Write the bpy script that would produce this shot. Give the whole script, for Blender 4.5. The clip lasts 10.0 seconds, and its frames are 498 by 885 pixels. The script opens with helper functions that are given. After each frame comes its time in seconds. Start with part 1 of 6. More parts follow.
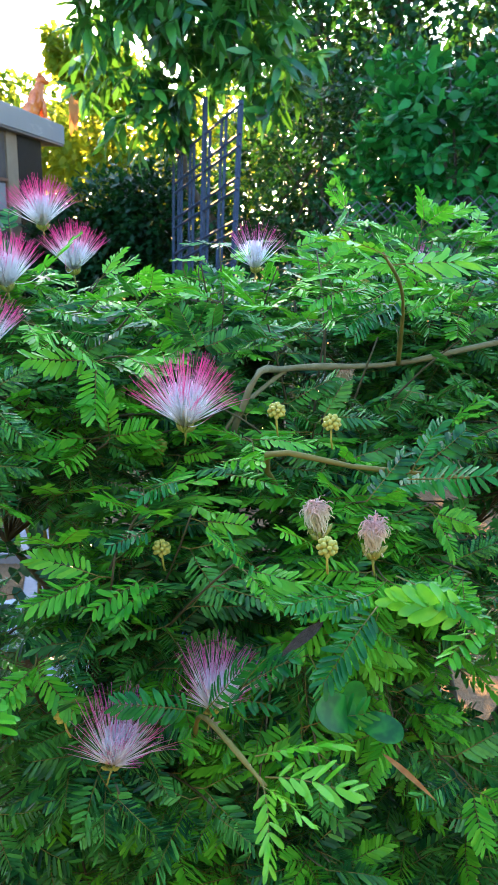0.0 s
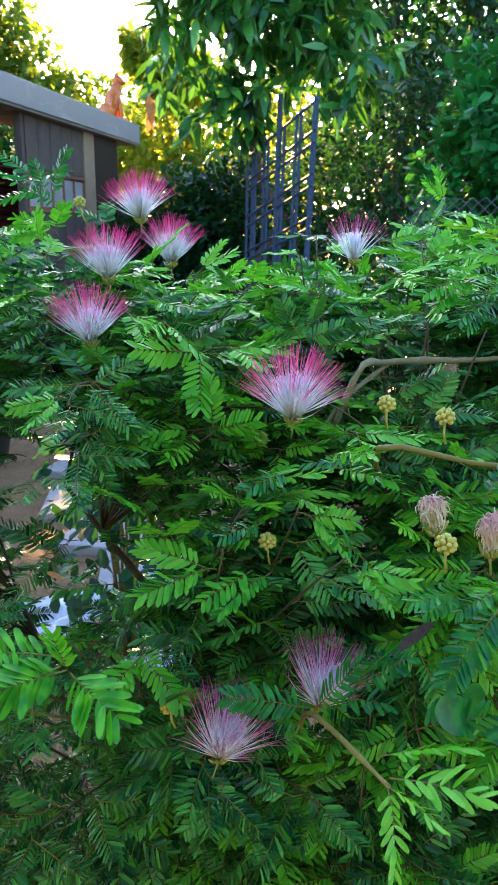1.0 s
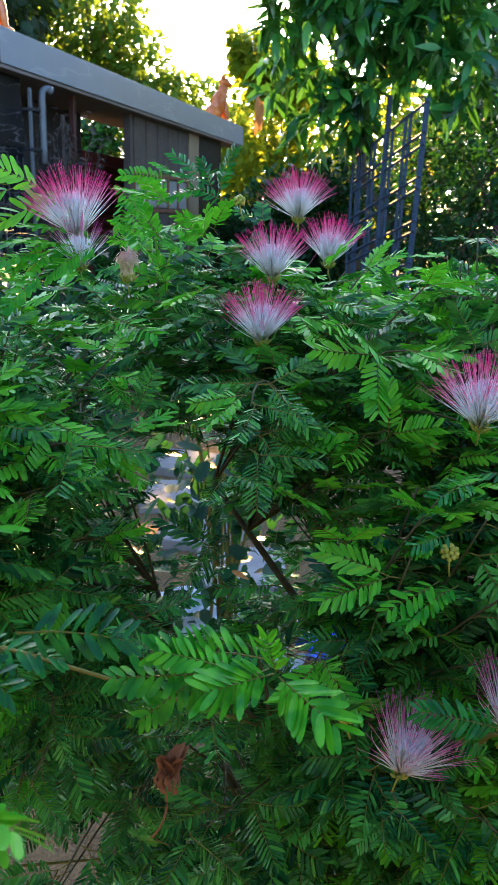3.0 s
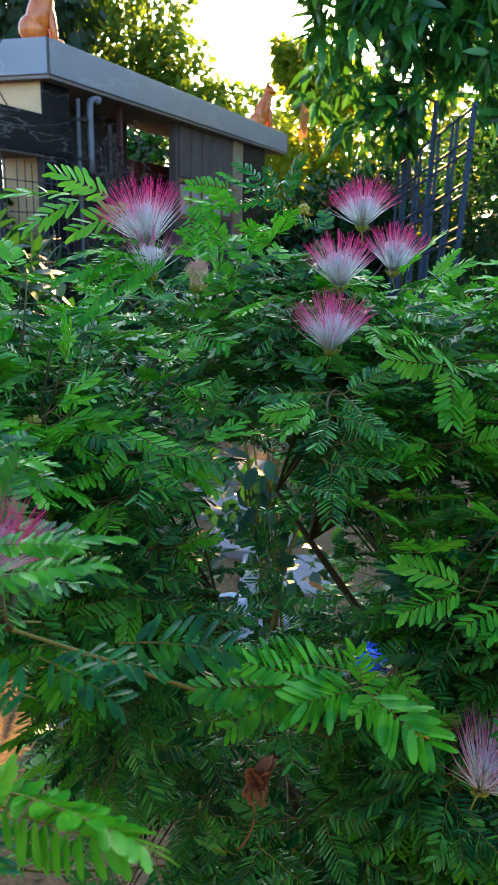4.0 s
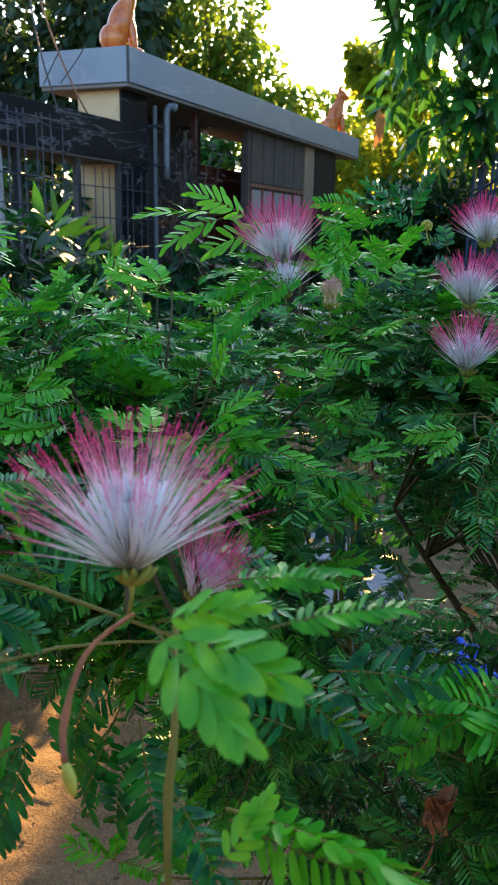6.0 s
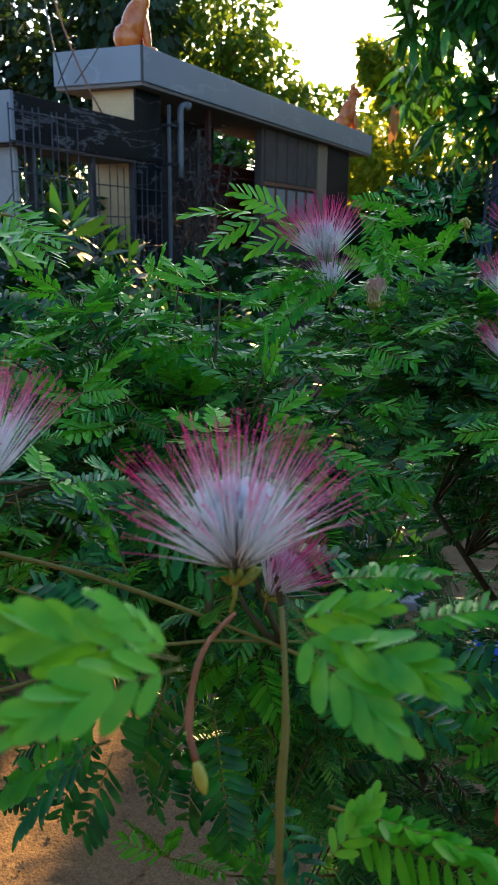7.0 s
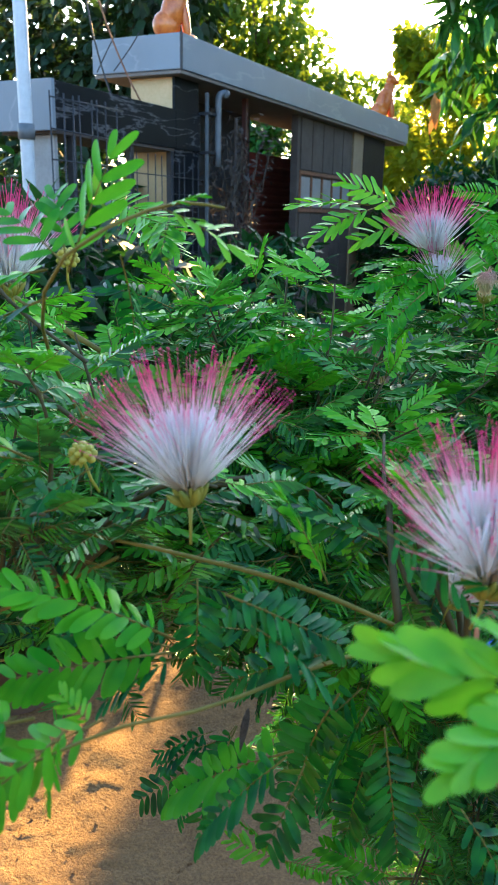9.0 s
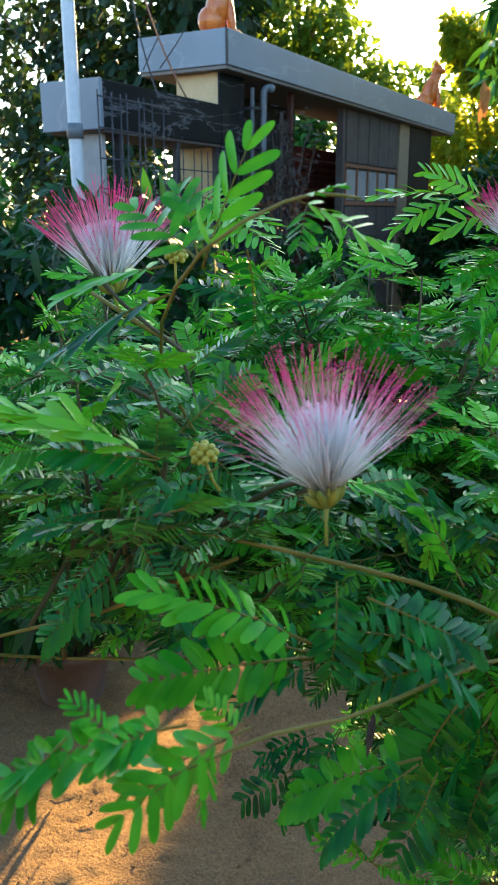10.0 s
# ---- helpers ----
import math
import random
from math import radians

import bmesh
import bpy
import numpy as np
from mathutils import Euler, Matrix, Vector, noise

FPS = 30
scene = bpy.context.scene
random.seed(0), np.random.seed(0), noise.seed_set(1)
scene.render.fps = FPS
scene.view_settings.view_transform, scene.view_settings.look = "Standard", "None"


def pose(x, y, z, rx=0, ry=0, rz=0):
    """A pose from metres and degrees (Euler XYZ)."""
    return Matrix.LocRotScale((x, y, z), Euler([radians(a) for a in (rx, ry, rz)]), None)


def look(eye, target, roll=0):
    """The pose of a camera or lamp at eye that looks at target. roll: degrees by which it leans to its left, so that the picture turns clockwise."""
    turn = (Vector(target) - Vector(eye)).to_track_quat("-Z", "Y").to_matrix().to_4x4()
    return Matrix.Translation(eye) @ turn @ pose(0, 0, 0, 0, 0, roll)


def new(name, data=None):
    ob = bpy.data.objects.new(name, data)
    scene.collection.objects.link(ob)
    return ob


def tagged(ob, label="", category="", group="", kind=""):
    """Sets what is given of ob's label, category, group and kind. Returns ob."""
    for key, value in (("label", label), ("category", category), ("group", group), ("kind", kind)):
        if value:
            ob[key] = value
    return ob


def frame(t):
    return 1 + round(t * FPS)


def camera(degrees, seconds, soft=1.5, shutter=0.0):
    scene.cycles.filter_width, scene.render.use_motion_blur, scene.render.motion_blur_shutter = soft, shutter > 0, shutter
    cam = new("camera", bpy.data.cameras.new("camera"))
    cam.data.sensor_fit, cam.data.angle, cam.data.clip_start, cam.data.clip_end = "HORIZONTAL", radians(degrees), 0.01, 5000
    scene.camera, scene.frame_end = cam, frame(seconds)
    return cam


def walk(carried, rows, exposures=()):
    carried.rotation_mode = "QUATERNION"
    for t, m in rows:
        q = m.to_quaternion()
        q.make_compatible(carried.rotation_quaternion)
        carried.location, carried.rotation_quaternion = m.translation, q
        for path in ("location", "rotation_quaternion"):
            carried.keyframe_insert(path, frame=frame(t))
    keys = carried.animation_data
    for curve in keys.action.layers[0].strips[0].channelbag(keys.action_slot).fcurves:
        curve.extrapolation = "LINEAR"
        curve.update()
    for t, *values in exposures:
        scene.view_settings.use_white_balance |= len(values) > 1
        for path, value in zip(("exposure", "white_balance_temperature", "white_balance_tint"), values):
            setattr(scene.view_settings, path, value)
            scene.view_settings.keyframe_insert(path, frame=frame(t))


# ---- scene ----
cam = camera(34.5, 10.0, soft=0.65)
cam.data.dof.use_dof, cam.data.dof.focus_distance, cam.data.dof.aperture_fstop = True, 0.50, 52.0
PATH = [
    (0, (-0.002, 0.016, 1.217), (0.003, 1.947, 0.696), 0.8),
    (0.5, (-0.018, 0.019, 1.214), (-0.092, 1.948, 0.692), 1.0),
    (1, (-0.026, 0.021, 1.212), (-0.187, 1.944, 0.684), 0.4),
    (1.5, (-0.041, 0.024, 1.207), (-0.266, 1.941, 0.681), 0.6),
    (2, (-0.055, 0.022, 1.208), (-0.329, 1.931, 0.678), 1.0),
    (2.5, (-0.07, 0.022, 1.209), (-0.392, 1.923, 0.679), 1.3),
    (4, (-0.101, 0.018, 1.211), (-0.572, 1.893, 0.698), 0.9),
    (4.5, (-0.113, 0.016, 1.213), (-0.628, 1.881, 0.707), 1.0),
    (5, (-0.124, 0.011, 1.216), (-0.68, 1.865, 0.714), 1.1),
    (5.5, (-0.132, 0.006, 1.218), (-0.733, 1.847, 0.717), 0.6),
    (6, (-0.148, 0.002, 1.22), (-0.764, 1.836, 0.714), 1.1),
    (7.5, (-0.178, -0.01, 1.221), (-0.831, 1.809, 0.705), 0.5),
    (8, (-0.191, -0.012, 1.222), (-0.847, 1.803, 0.696), 0.8),
    (8.5, (-0.21, -0.015, 1.223), (-0.869, 1.796, 0.686), 1.4),
    (9, (-0.224, -0.016, 1.221), (-0.926, 1.779, 0.685), 1.0),
    (9.5, (-0.238, -0.02, 1.222), (-0.983, 1.754, 0.677), 0.6),
    (10, (-0.25, -0.02, 1.22), (-1.051, 1.729, 0.672), -0.2),
]
EXPOSURES = [(t, s + 0.15, 5450.0, g + 6.0) for t, s, g in ((0.0, 3.62, 8.0), (0.5, 3.42, 9.0), (1.0, 3.35, 9.0), (2.5, 3.05, 6.0), (4.0, 2.78, 4.0), (5.0, 2.74, 3.0), (6.0, 2.46, 3.0), (7.5, 1.84, 4.5), (8.5, 2.75, 1.0), (9.0, 2.88, -1.0), (9.5, 2.68, -3.0), (10.0, 2.62, -4.0))]
walk(cam, [(t, look(eye, target, roll)) for t, eye, target, roll in PATH], EXPOSURES)

# ---- light: low evening sun behind the trees, open sky overhead ----
SUN_AZ, SUN_EL = -10.0, 18.0  # degrees; azimuth from +y towards +x
world = bpy.data.worlds.new("world")
scene.world = world
world.use_nodes = True
wn = world.node_tree
sky = wn.nodes.new("ShaderNodeTexSky")
sky.sky_type, sky.sun_disc = "NISHITA", False
sky.sun_elevation, sky.sun_rotation = radians(SUN_EL), radians(SUN_AZ)
sky.air_density, sky.dust_density, sky.ozone_density = 1.0, 1.5, 1.0
wn.links.new(sky.outputs["Color"], wn.nodes["Background"].inputs["Color"])
wn.nodes["Background"].inputs["Strength"].default_value = 0.1
sun_data = bpy.data.lights.new("sun", "SUN")
sun_data.energy, sun_data.angle, sun_data.color = 6.0, radians(0.6), (1.0, 0.55, 0.15)
sun = new("sun", sun_data)
_a, _e = radians(SUN_AZ), radians(SUN_EL)
sun.matrix_world = look((math.sin(_a) * 30, math.cos(_a) * 30, 30 * math.tan(_e)), (0, 0, 0))
scene.view_settings.exposure = 0.0

# ---- materials ----


def nodes_of(name):
    m = bpy.data.materials.new(name)
    m.use_nodes = True
    nt = m.node_tree
    return m, nt, nt.nodes["Principled BSDF"]


def ramp(nt, fac, stops):
    r = nt.nodes.new("ShaderNodeValToRGB")
    el = r.color_ramp.elements
    while len(el) < len(stops):
        el.new(0.5)
    for e, (p, c) in zip(el, stops):
        e.position, e.color = p, (*c, 1)
    nt.links.new(fac, r.inputs["Fac"])
    return r.outputs["Color"]


def noise_tex(nt, scale, detail=4.0, rough=0.6, vec=None):
    n = nt.nodes.new("ShaderNodeTexNoise")
    n.inputs["Scale"].default_value, n.inputs["Detail"].default_value, n.inputs["Roughness"].default_value = scale, detail, rough
    if vec is None:
        tc = nt.nodes.new("ShaderNodeTexCoord")
        vec = tc.outputs["Object"]
    nt.links.new(vec, n.inputs["Vector"])
    return n


def mix(nt, fac, a, b, mode="MIX"):
    m = nt.nodes.new("ShaderNodeMix")
    m.data_type, m.blend_type = "RGBA", mode
    if isinstance(fac, float):
        m.inputs["Factor"].default_value = fac
    else:
        nt.links.new(fac, m.inputs["Factor"])
    for sock, v in (("A", a), ("B", b)):
        s = [i for i in m.inputs if i.name == sock and i.type == "RGBA"][0]
        if isinstance(v, tuple):
            s.default_value = (*v, 1)
        else:
            nt.links.new(v, s)
    return [o for o in m.outputs if o.type == "RGBA"][0]


def bump(nt, bsdf, height, strength, dist):
    b = nt.nodes.new("ShaderNodeBump")
    b.inputs["Strength"].default_value, b.inputs["Distance"].default_value = strength, dist
    nt.links.new(height, b.inputs["Height"])
    nt.links.new(b.outputs["Normal"], bsdf.inputs["Normal"])


def leaf_mat(name, dark, mid, light, through_col, through_fac=0.3, rough=0.42, gloss=0.5, patch=6.0, single=False):
    """Leaf: colour varies leaf by leaf and over larger patches; thin, so that light comes through."""
    m, nt, p = nodes_of(name)
    geo = nt.nodes.new("ShaderNodeNewGeometry")
    fac = geo.outputs["Random Per Island"]
    if single:
        info, blend = nt.nodes.new("ShaderNodeObjectInfo"), nt.nodes.new("ShaderNodeMath")
        blend.operation, blend.inputs[1].default_value = "MULTIPLY_ADD", 0.3
        scaled = nt.nodes.new("ShaderNodeMath")
        scaled.operation, scaled.inputs[1].default_value = "MULTIPLY", 0.7
        nt.links.new(info.outputs["Random"], scaled.inputs[0])
        nt.links.new(fac, blend.inputs[0])
        nt.links.new(scaled.outputs["Value"], blend.inputs[2])
        fac = blend.outputs["Value"]
    col = ramp(nt, fac, [(0.0, dark), (0.55, mid), (1.0, light)])
    big = noise_tex(nt, patch, 2.0)
    col = mix(nt, ramp(nt, big.outputs["Fac"], [(0.42, (0, 0, 0)), (0.66, (0.8, 0.8, 0.8))]), col, light)
    grain = noise_tex(nt, 260.0, 3.0)
    col = mix(nt, ramp(nt, grain.outputs["Fac"], [(0.35, (0, 0, 0)), (0.75, (0.35, 0.35, 0.35))]), col, dark)
    nt.links.new(col, p.inputs["Base Color"])
    p.inputs["Roughness"].default_value = rough
    p.inputs["Specular IOR Level"].default_value = gloss
    tr = nt.nodes.new("ShaderNodeBsdfTranslucent")
    tcol = mix(nt, 0.5, col, through_col)
    nt.links.new(tcol, tr.inputs["Color"])
    ms = nt.nodes.new("ShaderNodeMixShader")
    ms.inputs["Fac"].default_value = through_fac
    nt.links.new(p.outputs["BSDF"], ms.inputs[1])
    nt.links.new(tr.outputs["BSDF"], ms.inputs[2])
    nt.links.new(ms.outputs["Shader"], nt.nodes["Material Output"].inputs["Surface"])
    return m


def plain_mat(name, stops, scale=8.0, rough=0.7, metal=0.0, bump_s=0.3, bump_d=0.004, fine=60.0, spec=0.5):
    m, nt, p = nodes_of(name)
    a, b = noise_tex(nt, scale, 5.0), noise_tex(nt, fine, 3.0)
    col = ramp(nt, a.outputs["Fac"], stops)
    col = mix(nt, 0.35, col, ramp(nt, b.outputs["Fac"], [(0.3, stops[0][1]), (0.7, stops[-1][1])]))
    nt.links.new(col, p.inputs["Base Color"])
    p.inputs["Roughness"].default_value, p.inputs["Metallic"].default_value = rough, metal
    p.inputs["Specular IOR Level"].default_value = spec
    bump(nt, p, b.outputs["Fac"], bump_s, bump_d)
    return m


def veined_mat(name, base, alt, vein, scale, rough, spec=0.5, show=0.3):
    """Polished stone with pale veins."""
    m, nt, p = nodes_of(name)
    a = noise_tex(nt, 3.0, 6.0)
    tc, mp = nt.nodes.new("ShaderNodeTexCoord"), nt.nodes.new("ShaderNodeMapping")
    mp.inputs["Rotation"].default_value, mp.inputs["Scale"].default_value = (0.7, 0.2, 0.3), (1.0, 0.35, 1.7)
    nt.links.new(tc.outputs["Object"], mp.inputs["Vector"])
    v = noise_tex(nt, scale, 5.0, 0.55, mp.outputs["Vector"])
    v.inputs["Distortion"].default_value = 0.3
    line = ramp(nt, v.outputs["Fac"], [(0.487, (0, 0, 0)), (0.5, (show, show, show)), (0.513, (0, 0, 0))])
    col = mix(nt, a.outputs["Fac"], base, alt)
    col = mix(nt, line, col, vein)
    nt.links.new(col, p.inputs["Base Color"])
    p.inputs["Roughness"].default_value = rough
    p.inputs["Specular IOR Level"].default_value = spec
    bump(nt, p, a.outputs["Fac"], 0.1, 0.003)
    return m


M = {}
M["leaf"] = leaf_mat("shrub_leaf", (0.004, 0.03, 0.012), (0.018, 0.115, 0.03), (0.12, 0.39, 0.042), (0.08, 0.38, 0.012), 0.14, 0.36, 0.26, 24.0)
# young leaf; tone raised to hold part of the crown's sky light
M["leaf_young"] = leaf_mat("shrub_young_leaf", (0.055, 0.27, 0.012), (0.1, 0.4, 0.016), (0.19, 0.52, 0.018), (0.16, 0.559, 0.0086), 0.3, 0.4, 0.25, 24.0)
M["leaf_one"] = leaf_mat("single_leaf", (0.003, 0.036, 0.01), (0.01, 0.105, 0.019), (0.045, 0.26, 0.022), (0.0344, 0.3096, 0.0086), 0.2, 0.34, 0.22, 3.0, True)
M["leaf_young_one"] = leaf_mat("single_young_leaf", (0.014, 0.13, 0.007), (0.045, 0.28, 0.009), (0.15, 0.49, 0.011), (0.1548, 0.516, 0.0086), 0.3, 0.32, 0.18, 3.0, True)
M["leaf_fresh"] = leaf_mat("fresh_leaf", (0.06, 0.33, 0.01), (0.12, 0.45, 0.014), (0.22, 0.55, 0.016), (0.301, 0.559, 0.0086), 0.35, 0.35, 0.4, 3.0, True)
M["stem"] = plain_mat("green_twig_bark", [(0.3, (0.09, 0.105, 0.016)), (0.7, (0.24, 0.19, 0.045))], 40.0, 0.6, spec=0.2)
# darker copy of the twig bark; the shrub's inner shade is put into it
M["shaded_twig"] = plain_mat("shaded_twig_bark", [(0.3, (0.045, 0.045, 0.018)), (0.7, (0.11, 0.095, 0.045))], 40.0, 0.7, spec=0.2)
M["pale_bark"] = plain_mat("pale_grey_green_bark", [(0.3, (0.13, 0.13, 0.06)), (0.7, (0.27, 0.25, 0.13))], 30.0, 0.8, bump_s=0.6, bump_d=0.002, fine=180.0, spec=0.25)
M["red_stalk"] = plain_mat("reddish_stalk", [(0.3, (0.17, 0.05, 0.02)), (0.7, (0.33, 0.12, 0.04))], 60.0, 0.6, spec=0.2)
M["bark"] = plain_mat("grey_brown_bark", [(0.3, (0.05, 0.05, 0.03)), (0.7, (0.125, 0.12, 0.075))], 30.0, 0.85, bump_s=0.7, bump_d=0.003, fine=180.0, spec=0.25)
M["trunk"] = plain_mat("tree_bark", [(0.3, (0.05, 0.04, 0.03)), (0.7, (0.14, 0.11, 0.08))], 8.0, 0.9, bump_s=0.8, bump_d=0.02, fine=40.0)
M["mango"] = leaf_mat("broad_dark_leaf", (0.0042, 0.036, 0.0085), (0.01, 0.078, 0.014), (0.075, 0.235, 0.024), (0.1204, 0.344, 0.0172), 0.24, 0.32, 0.4, 2.5)
M["hedge"] = leaf_mat("hedge_leaf", (0.0024, 0.02, 0.006), (0.005, 0.04, 0.009), (0.013, 0.085, 0.0145), (0.0688, 0.2408, 0.0172), 0.25, 0.45, 0.4, 1.2)
M["obovate"] = leaf_mat("glossy_shrub_leaf", (0.004, 0.045, 0.01), (0.009, 0.095, 0.015), (0.0387, 0.2408, 0.0301), (0.086, 0.344, 0.0258), 0.25, 0.38, 0.3, 1.5)
# sunlit and backlit leaf: the low sun's yellow is put into the colours
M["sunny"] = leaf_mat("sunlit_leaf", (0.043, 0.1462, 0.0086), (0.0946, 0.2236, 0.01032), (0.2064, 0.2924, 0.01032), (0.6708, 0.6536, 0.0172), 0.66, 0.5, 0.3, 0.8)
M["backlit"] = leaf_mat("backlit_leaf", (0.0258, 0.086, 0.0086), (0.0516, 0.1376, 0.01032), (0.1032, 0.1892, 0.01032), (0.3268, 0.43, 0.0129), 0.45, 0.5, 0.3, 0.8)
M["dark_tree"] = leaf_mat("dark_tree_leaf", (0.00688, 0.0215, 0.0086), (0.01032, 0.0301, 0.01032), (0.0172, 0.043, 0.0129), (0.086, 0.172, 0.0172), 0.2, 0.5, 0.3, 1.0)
M["dead_leaf"] = leaf_mat("dry_leaf", (0.16, 0.06, 0.02), (0.3, 0.13, 0.03), (0.42, 0.22, 0.06), (0.4, 0.2, 0.06), 0.2, 0.7, 0.2)


def stamen_mat(name, tip, base, length):
    """Filaments: white from the base to past the middle, pink towards the tips."""
    m, nt, p = nodes_of(name)
    tc = nt.nodes.new("ShaderNodeTexCoord")
    ln = nt.nodes.new("ShaderNodeVectorMath")
    ln.operation = "LENGTH"
    nt.links.new(tc.outputs["Object"], ln.inputs[0])
    d = nt.nodes.new("ShaderNodeMath")
    d.operation = "DIVIDE"
    d.inputs[1].default_value = length
    nt.links.new(ln.outputs["Value"], d.inputs[0])
    col = ramp(nt, d.outputs["Value"], [(0.0, (0.7, 0.8, 0.5)), (0.14, base), (0.56, base), (0.72, tuple(0.5 * b + 0.5 * t for b, t in zip(base, tip))), (0.9, tip)])
    nt.links.new(col, p.inputs["Base Color"])
    p.inputs["Roughness"].default_value = 0.5
    tr = nt.nodes.new("ShaderNodeBsdfTranslucent")
    nt.links.new(col, tr.inputs["Color"])
    ms = nt.nodes.new("ShaderNodeMixShader")
    ms.inputs["Fac"].default_value = 0.65
    nt.links.new(p.outputs["BSDF"], ms.inputs[1])
    nt.links.new(tr.outputs["BSDF"], ms.inputs[2])
    nt.links.new(ms.outputs["Shader"], nt.nodes["Material Output"].inputs["Surface"])
    return m


M["stamen"] = stamen_mat("pink_white_filament", (0.85, 0.13, 0.4), (0.99, 0.99, 0.99), 0.042)
M["faded"] = stamen_mat("faded_filament", (0.7, 0.13, 0.4), (0.98, 0.98, 0.99), 0.0425)
M["withered"] = stamen_mat("withered_filament", (0.85, 0.58, 0.55), (0.99, 0.92, 0.72), 0.024)
M["calyx"] = plain_mat("green_yellow_calyx", [(0.3, (0.14, 0.2, 0.025)), (0.7, (0.34, 0.32, 0.05))], 200.0, 0.55, bump_s=0.1)
M["bud"] = plain_mat("yellow_green_bud", [(0.3, (0.26, 0.29, 0.03)), (0.7, (0.52, 0.46, 0.07))], 250.0, 0.55, bump_s=0.1)
M["dry_bud"] = plain_mat("brown_dry_bud", [(0.3, (0.06, 0.018, 0.006)), (0.7, (0.3, 0.11, 0.03))], 350.0, 0.75)
M["slab"] = veined_mat("grey_stone", (0.165, 0.195, 0.235), (0.225, 0.26, 0.305), (0.4, 0.42, 0.45), 1.3, 0.45, 0.5, 0.3)
M["marble"] = veined_mat("black_marble", (0.004, 0.0055, 0.008), (0.008, 0.01, 0.014), (0.4, 0.4, 0.42), 3.6, 0.4, 0.12, 0.28)
M["black_stone"] = plain_mat("matt_black_stone", [(0.3, (0.006, 0.007, 0.009)), (0.7, (0.014, 0.015, 0.018))], 9.0, 0.6, spec=0.15)
M["beige"] = plain_mat("beige_stone", [(0.3, (0.5, 0.35, 0.16)), (0.7, (0.66, 0.49, 0.27))], 7.0, 0.6)
M["black"] = plain_mat("black_painted_steel", [(0.3, (0.012, 0.013, 0.016)), (0.7, (0.03, 0.032, 0.04))], 20.0, 0.5)
M["steelblue"] = plain_mat("blue_grey_painted_steel", [(0.3, (0.032, 0.048, 0.075)), (0.7, (0.06, 0.08, 0.115))], 15.0, 0.75, spec=0.1)
M["boards"] = plain_mat("weathered_grey_boards", [(0.3, (0.0516, 0.0387, 0.0344)), (0.7, (0.1032, 0.086, 0.0774))], 6.0, 0.75)
# for the added wall; blue-grey picked to keep its sunlit bounce neutral
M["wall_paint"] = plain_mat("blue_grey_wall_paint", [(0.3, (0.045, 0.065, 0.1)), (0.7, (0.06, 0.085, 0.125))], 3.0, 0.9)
M["soffit"] = plain_mat("grey_plaster", [(0.3, (0.15, 0.13, 0.115)), (0.7, (0.22, 0.195, 0.175))], 5.0, 0.8)
# beige stone darkened: the roof's shade is put into the colour
M["tan"] = plain_mat("shaded_beige_stone", [(0.3, (0.22, 0.16, 0.1)), (0.7, (0.33, 0.25, 0.16))], 6.0, 0.7)
M["dusky"] = leaf_mat("dusky_leaf", (0.02, 0.018, 0.02), (0.045, 0.038, 0.036), (0.12, 0.1, 0.085), (0.08, 0.06, 0.04), 0.15, 0.6, 0.3)
M["paleboard"] = plain_mat("pale_grey_board", [(0.3, (0.2408, 0.2408, 0.2408)), (0.7, (0.3612, 0.3612, 0.3612))], 6.0, 0.7)
M["redbrick"] = plain_mat("brick_red_paint", [(0.3, (0.10, 0.016, 0.011)), (0.7, (0.20, 0.04, 0.022))], 8.0, 0.7)
M["dark_red"] = plain_mat("dark_red_steel", [(0.3, (0.03, 0.008, 0.007)), (0.7, (0.07, 0.018, 0.013))], 8.0, 0.6)
M["pipe"] = plain_mat("grey_plastic_pipe", [(0.3, (0.086, 0.0989, 0.1118)), (0.7, (0.1376, 0.1548, 0.172))], 10.0, 0.5)
M["pole"] = plain_mat("galvanised_pole", [(0.3, (0.43, 0.473, 0.516)), (0.7, (0.5848, 0.6278, 0.6708))], 12.0, 0.45)
M["ceramic"] = plain_mat("orange_glazed_ceramic", [(0.35, (0.3, 0.06, 0.008)), (0.65, (0.6, 0.2, 0.035))], 7.0, 0.22)
M["terracotta"] = plain_mat("dusty_clay_pot", [(0.3, (0.085, 0.055, 0.042)), (0.7, (0.16, 0.105, 0.08))], 10.0, 0.85)
M["blackpot"] = plain_mat("black_plastic_pot", [(0.3, (0.012, 0.012, 0.013)), (0.7, (0.03, 0.03, 0.03))], 10.0, 0.55)
M["soil"] = plain_mat("dark_soil", [(0.3, (0.03, 0.02, 0.013)), (0.7, (0.07, 0.05, 0.03))], 30.0, 0.95)
M["blue"] = plain_mat("blue_plastic", [(0.3, (0.015, 0.06, 0.40)), (0.7, (0.03, 0.10, 0.55))], 10.0, 0.4)
M["petal"] = plain_mat("yellow_petal", [(0.3, (0.65, 0.45, 0.02)), (0.7, (0.8, 0.6, 0.04))], 40.0, 0.5)
M["white"] = plain_mat("white_plastic_sheet", [(0.3, (0.3612, 0.4042, 0.4472)), (0.7, (0.516, 0.5504, 0.5848))], 12.0, 0.5)
M["paver"] = plain_mat("grey_paving", [(0.3, (0.2064, 0.1892, 0.1806)), (0.7, (0.3268, 0.301, 0.2838))], 9.0, 0.9, bump_s=0.5)
M["cable"] = plain_mat("black_cable", [(0.3, (0.015, 0.015, 0.015)), (0.7, (0.04, 0.035, 0.03))], 30.0, 0.6)
M["rust_rod"] = plain_mat("rusty_rod", [(0.3, (0.13, 0.055, 0.03)), (0.7, (0.26, 0.13, 0.07))], 30.0, 0.8)
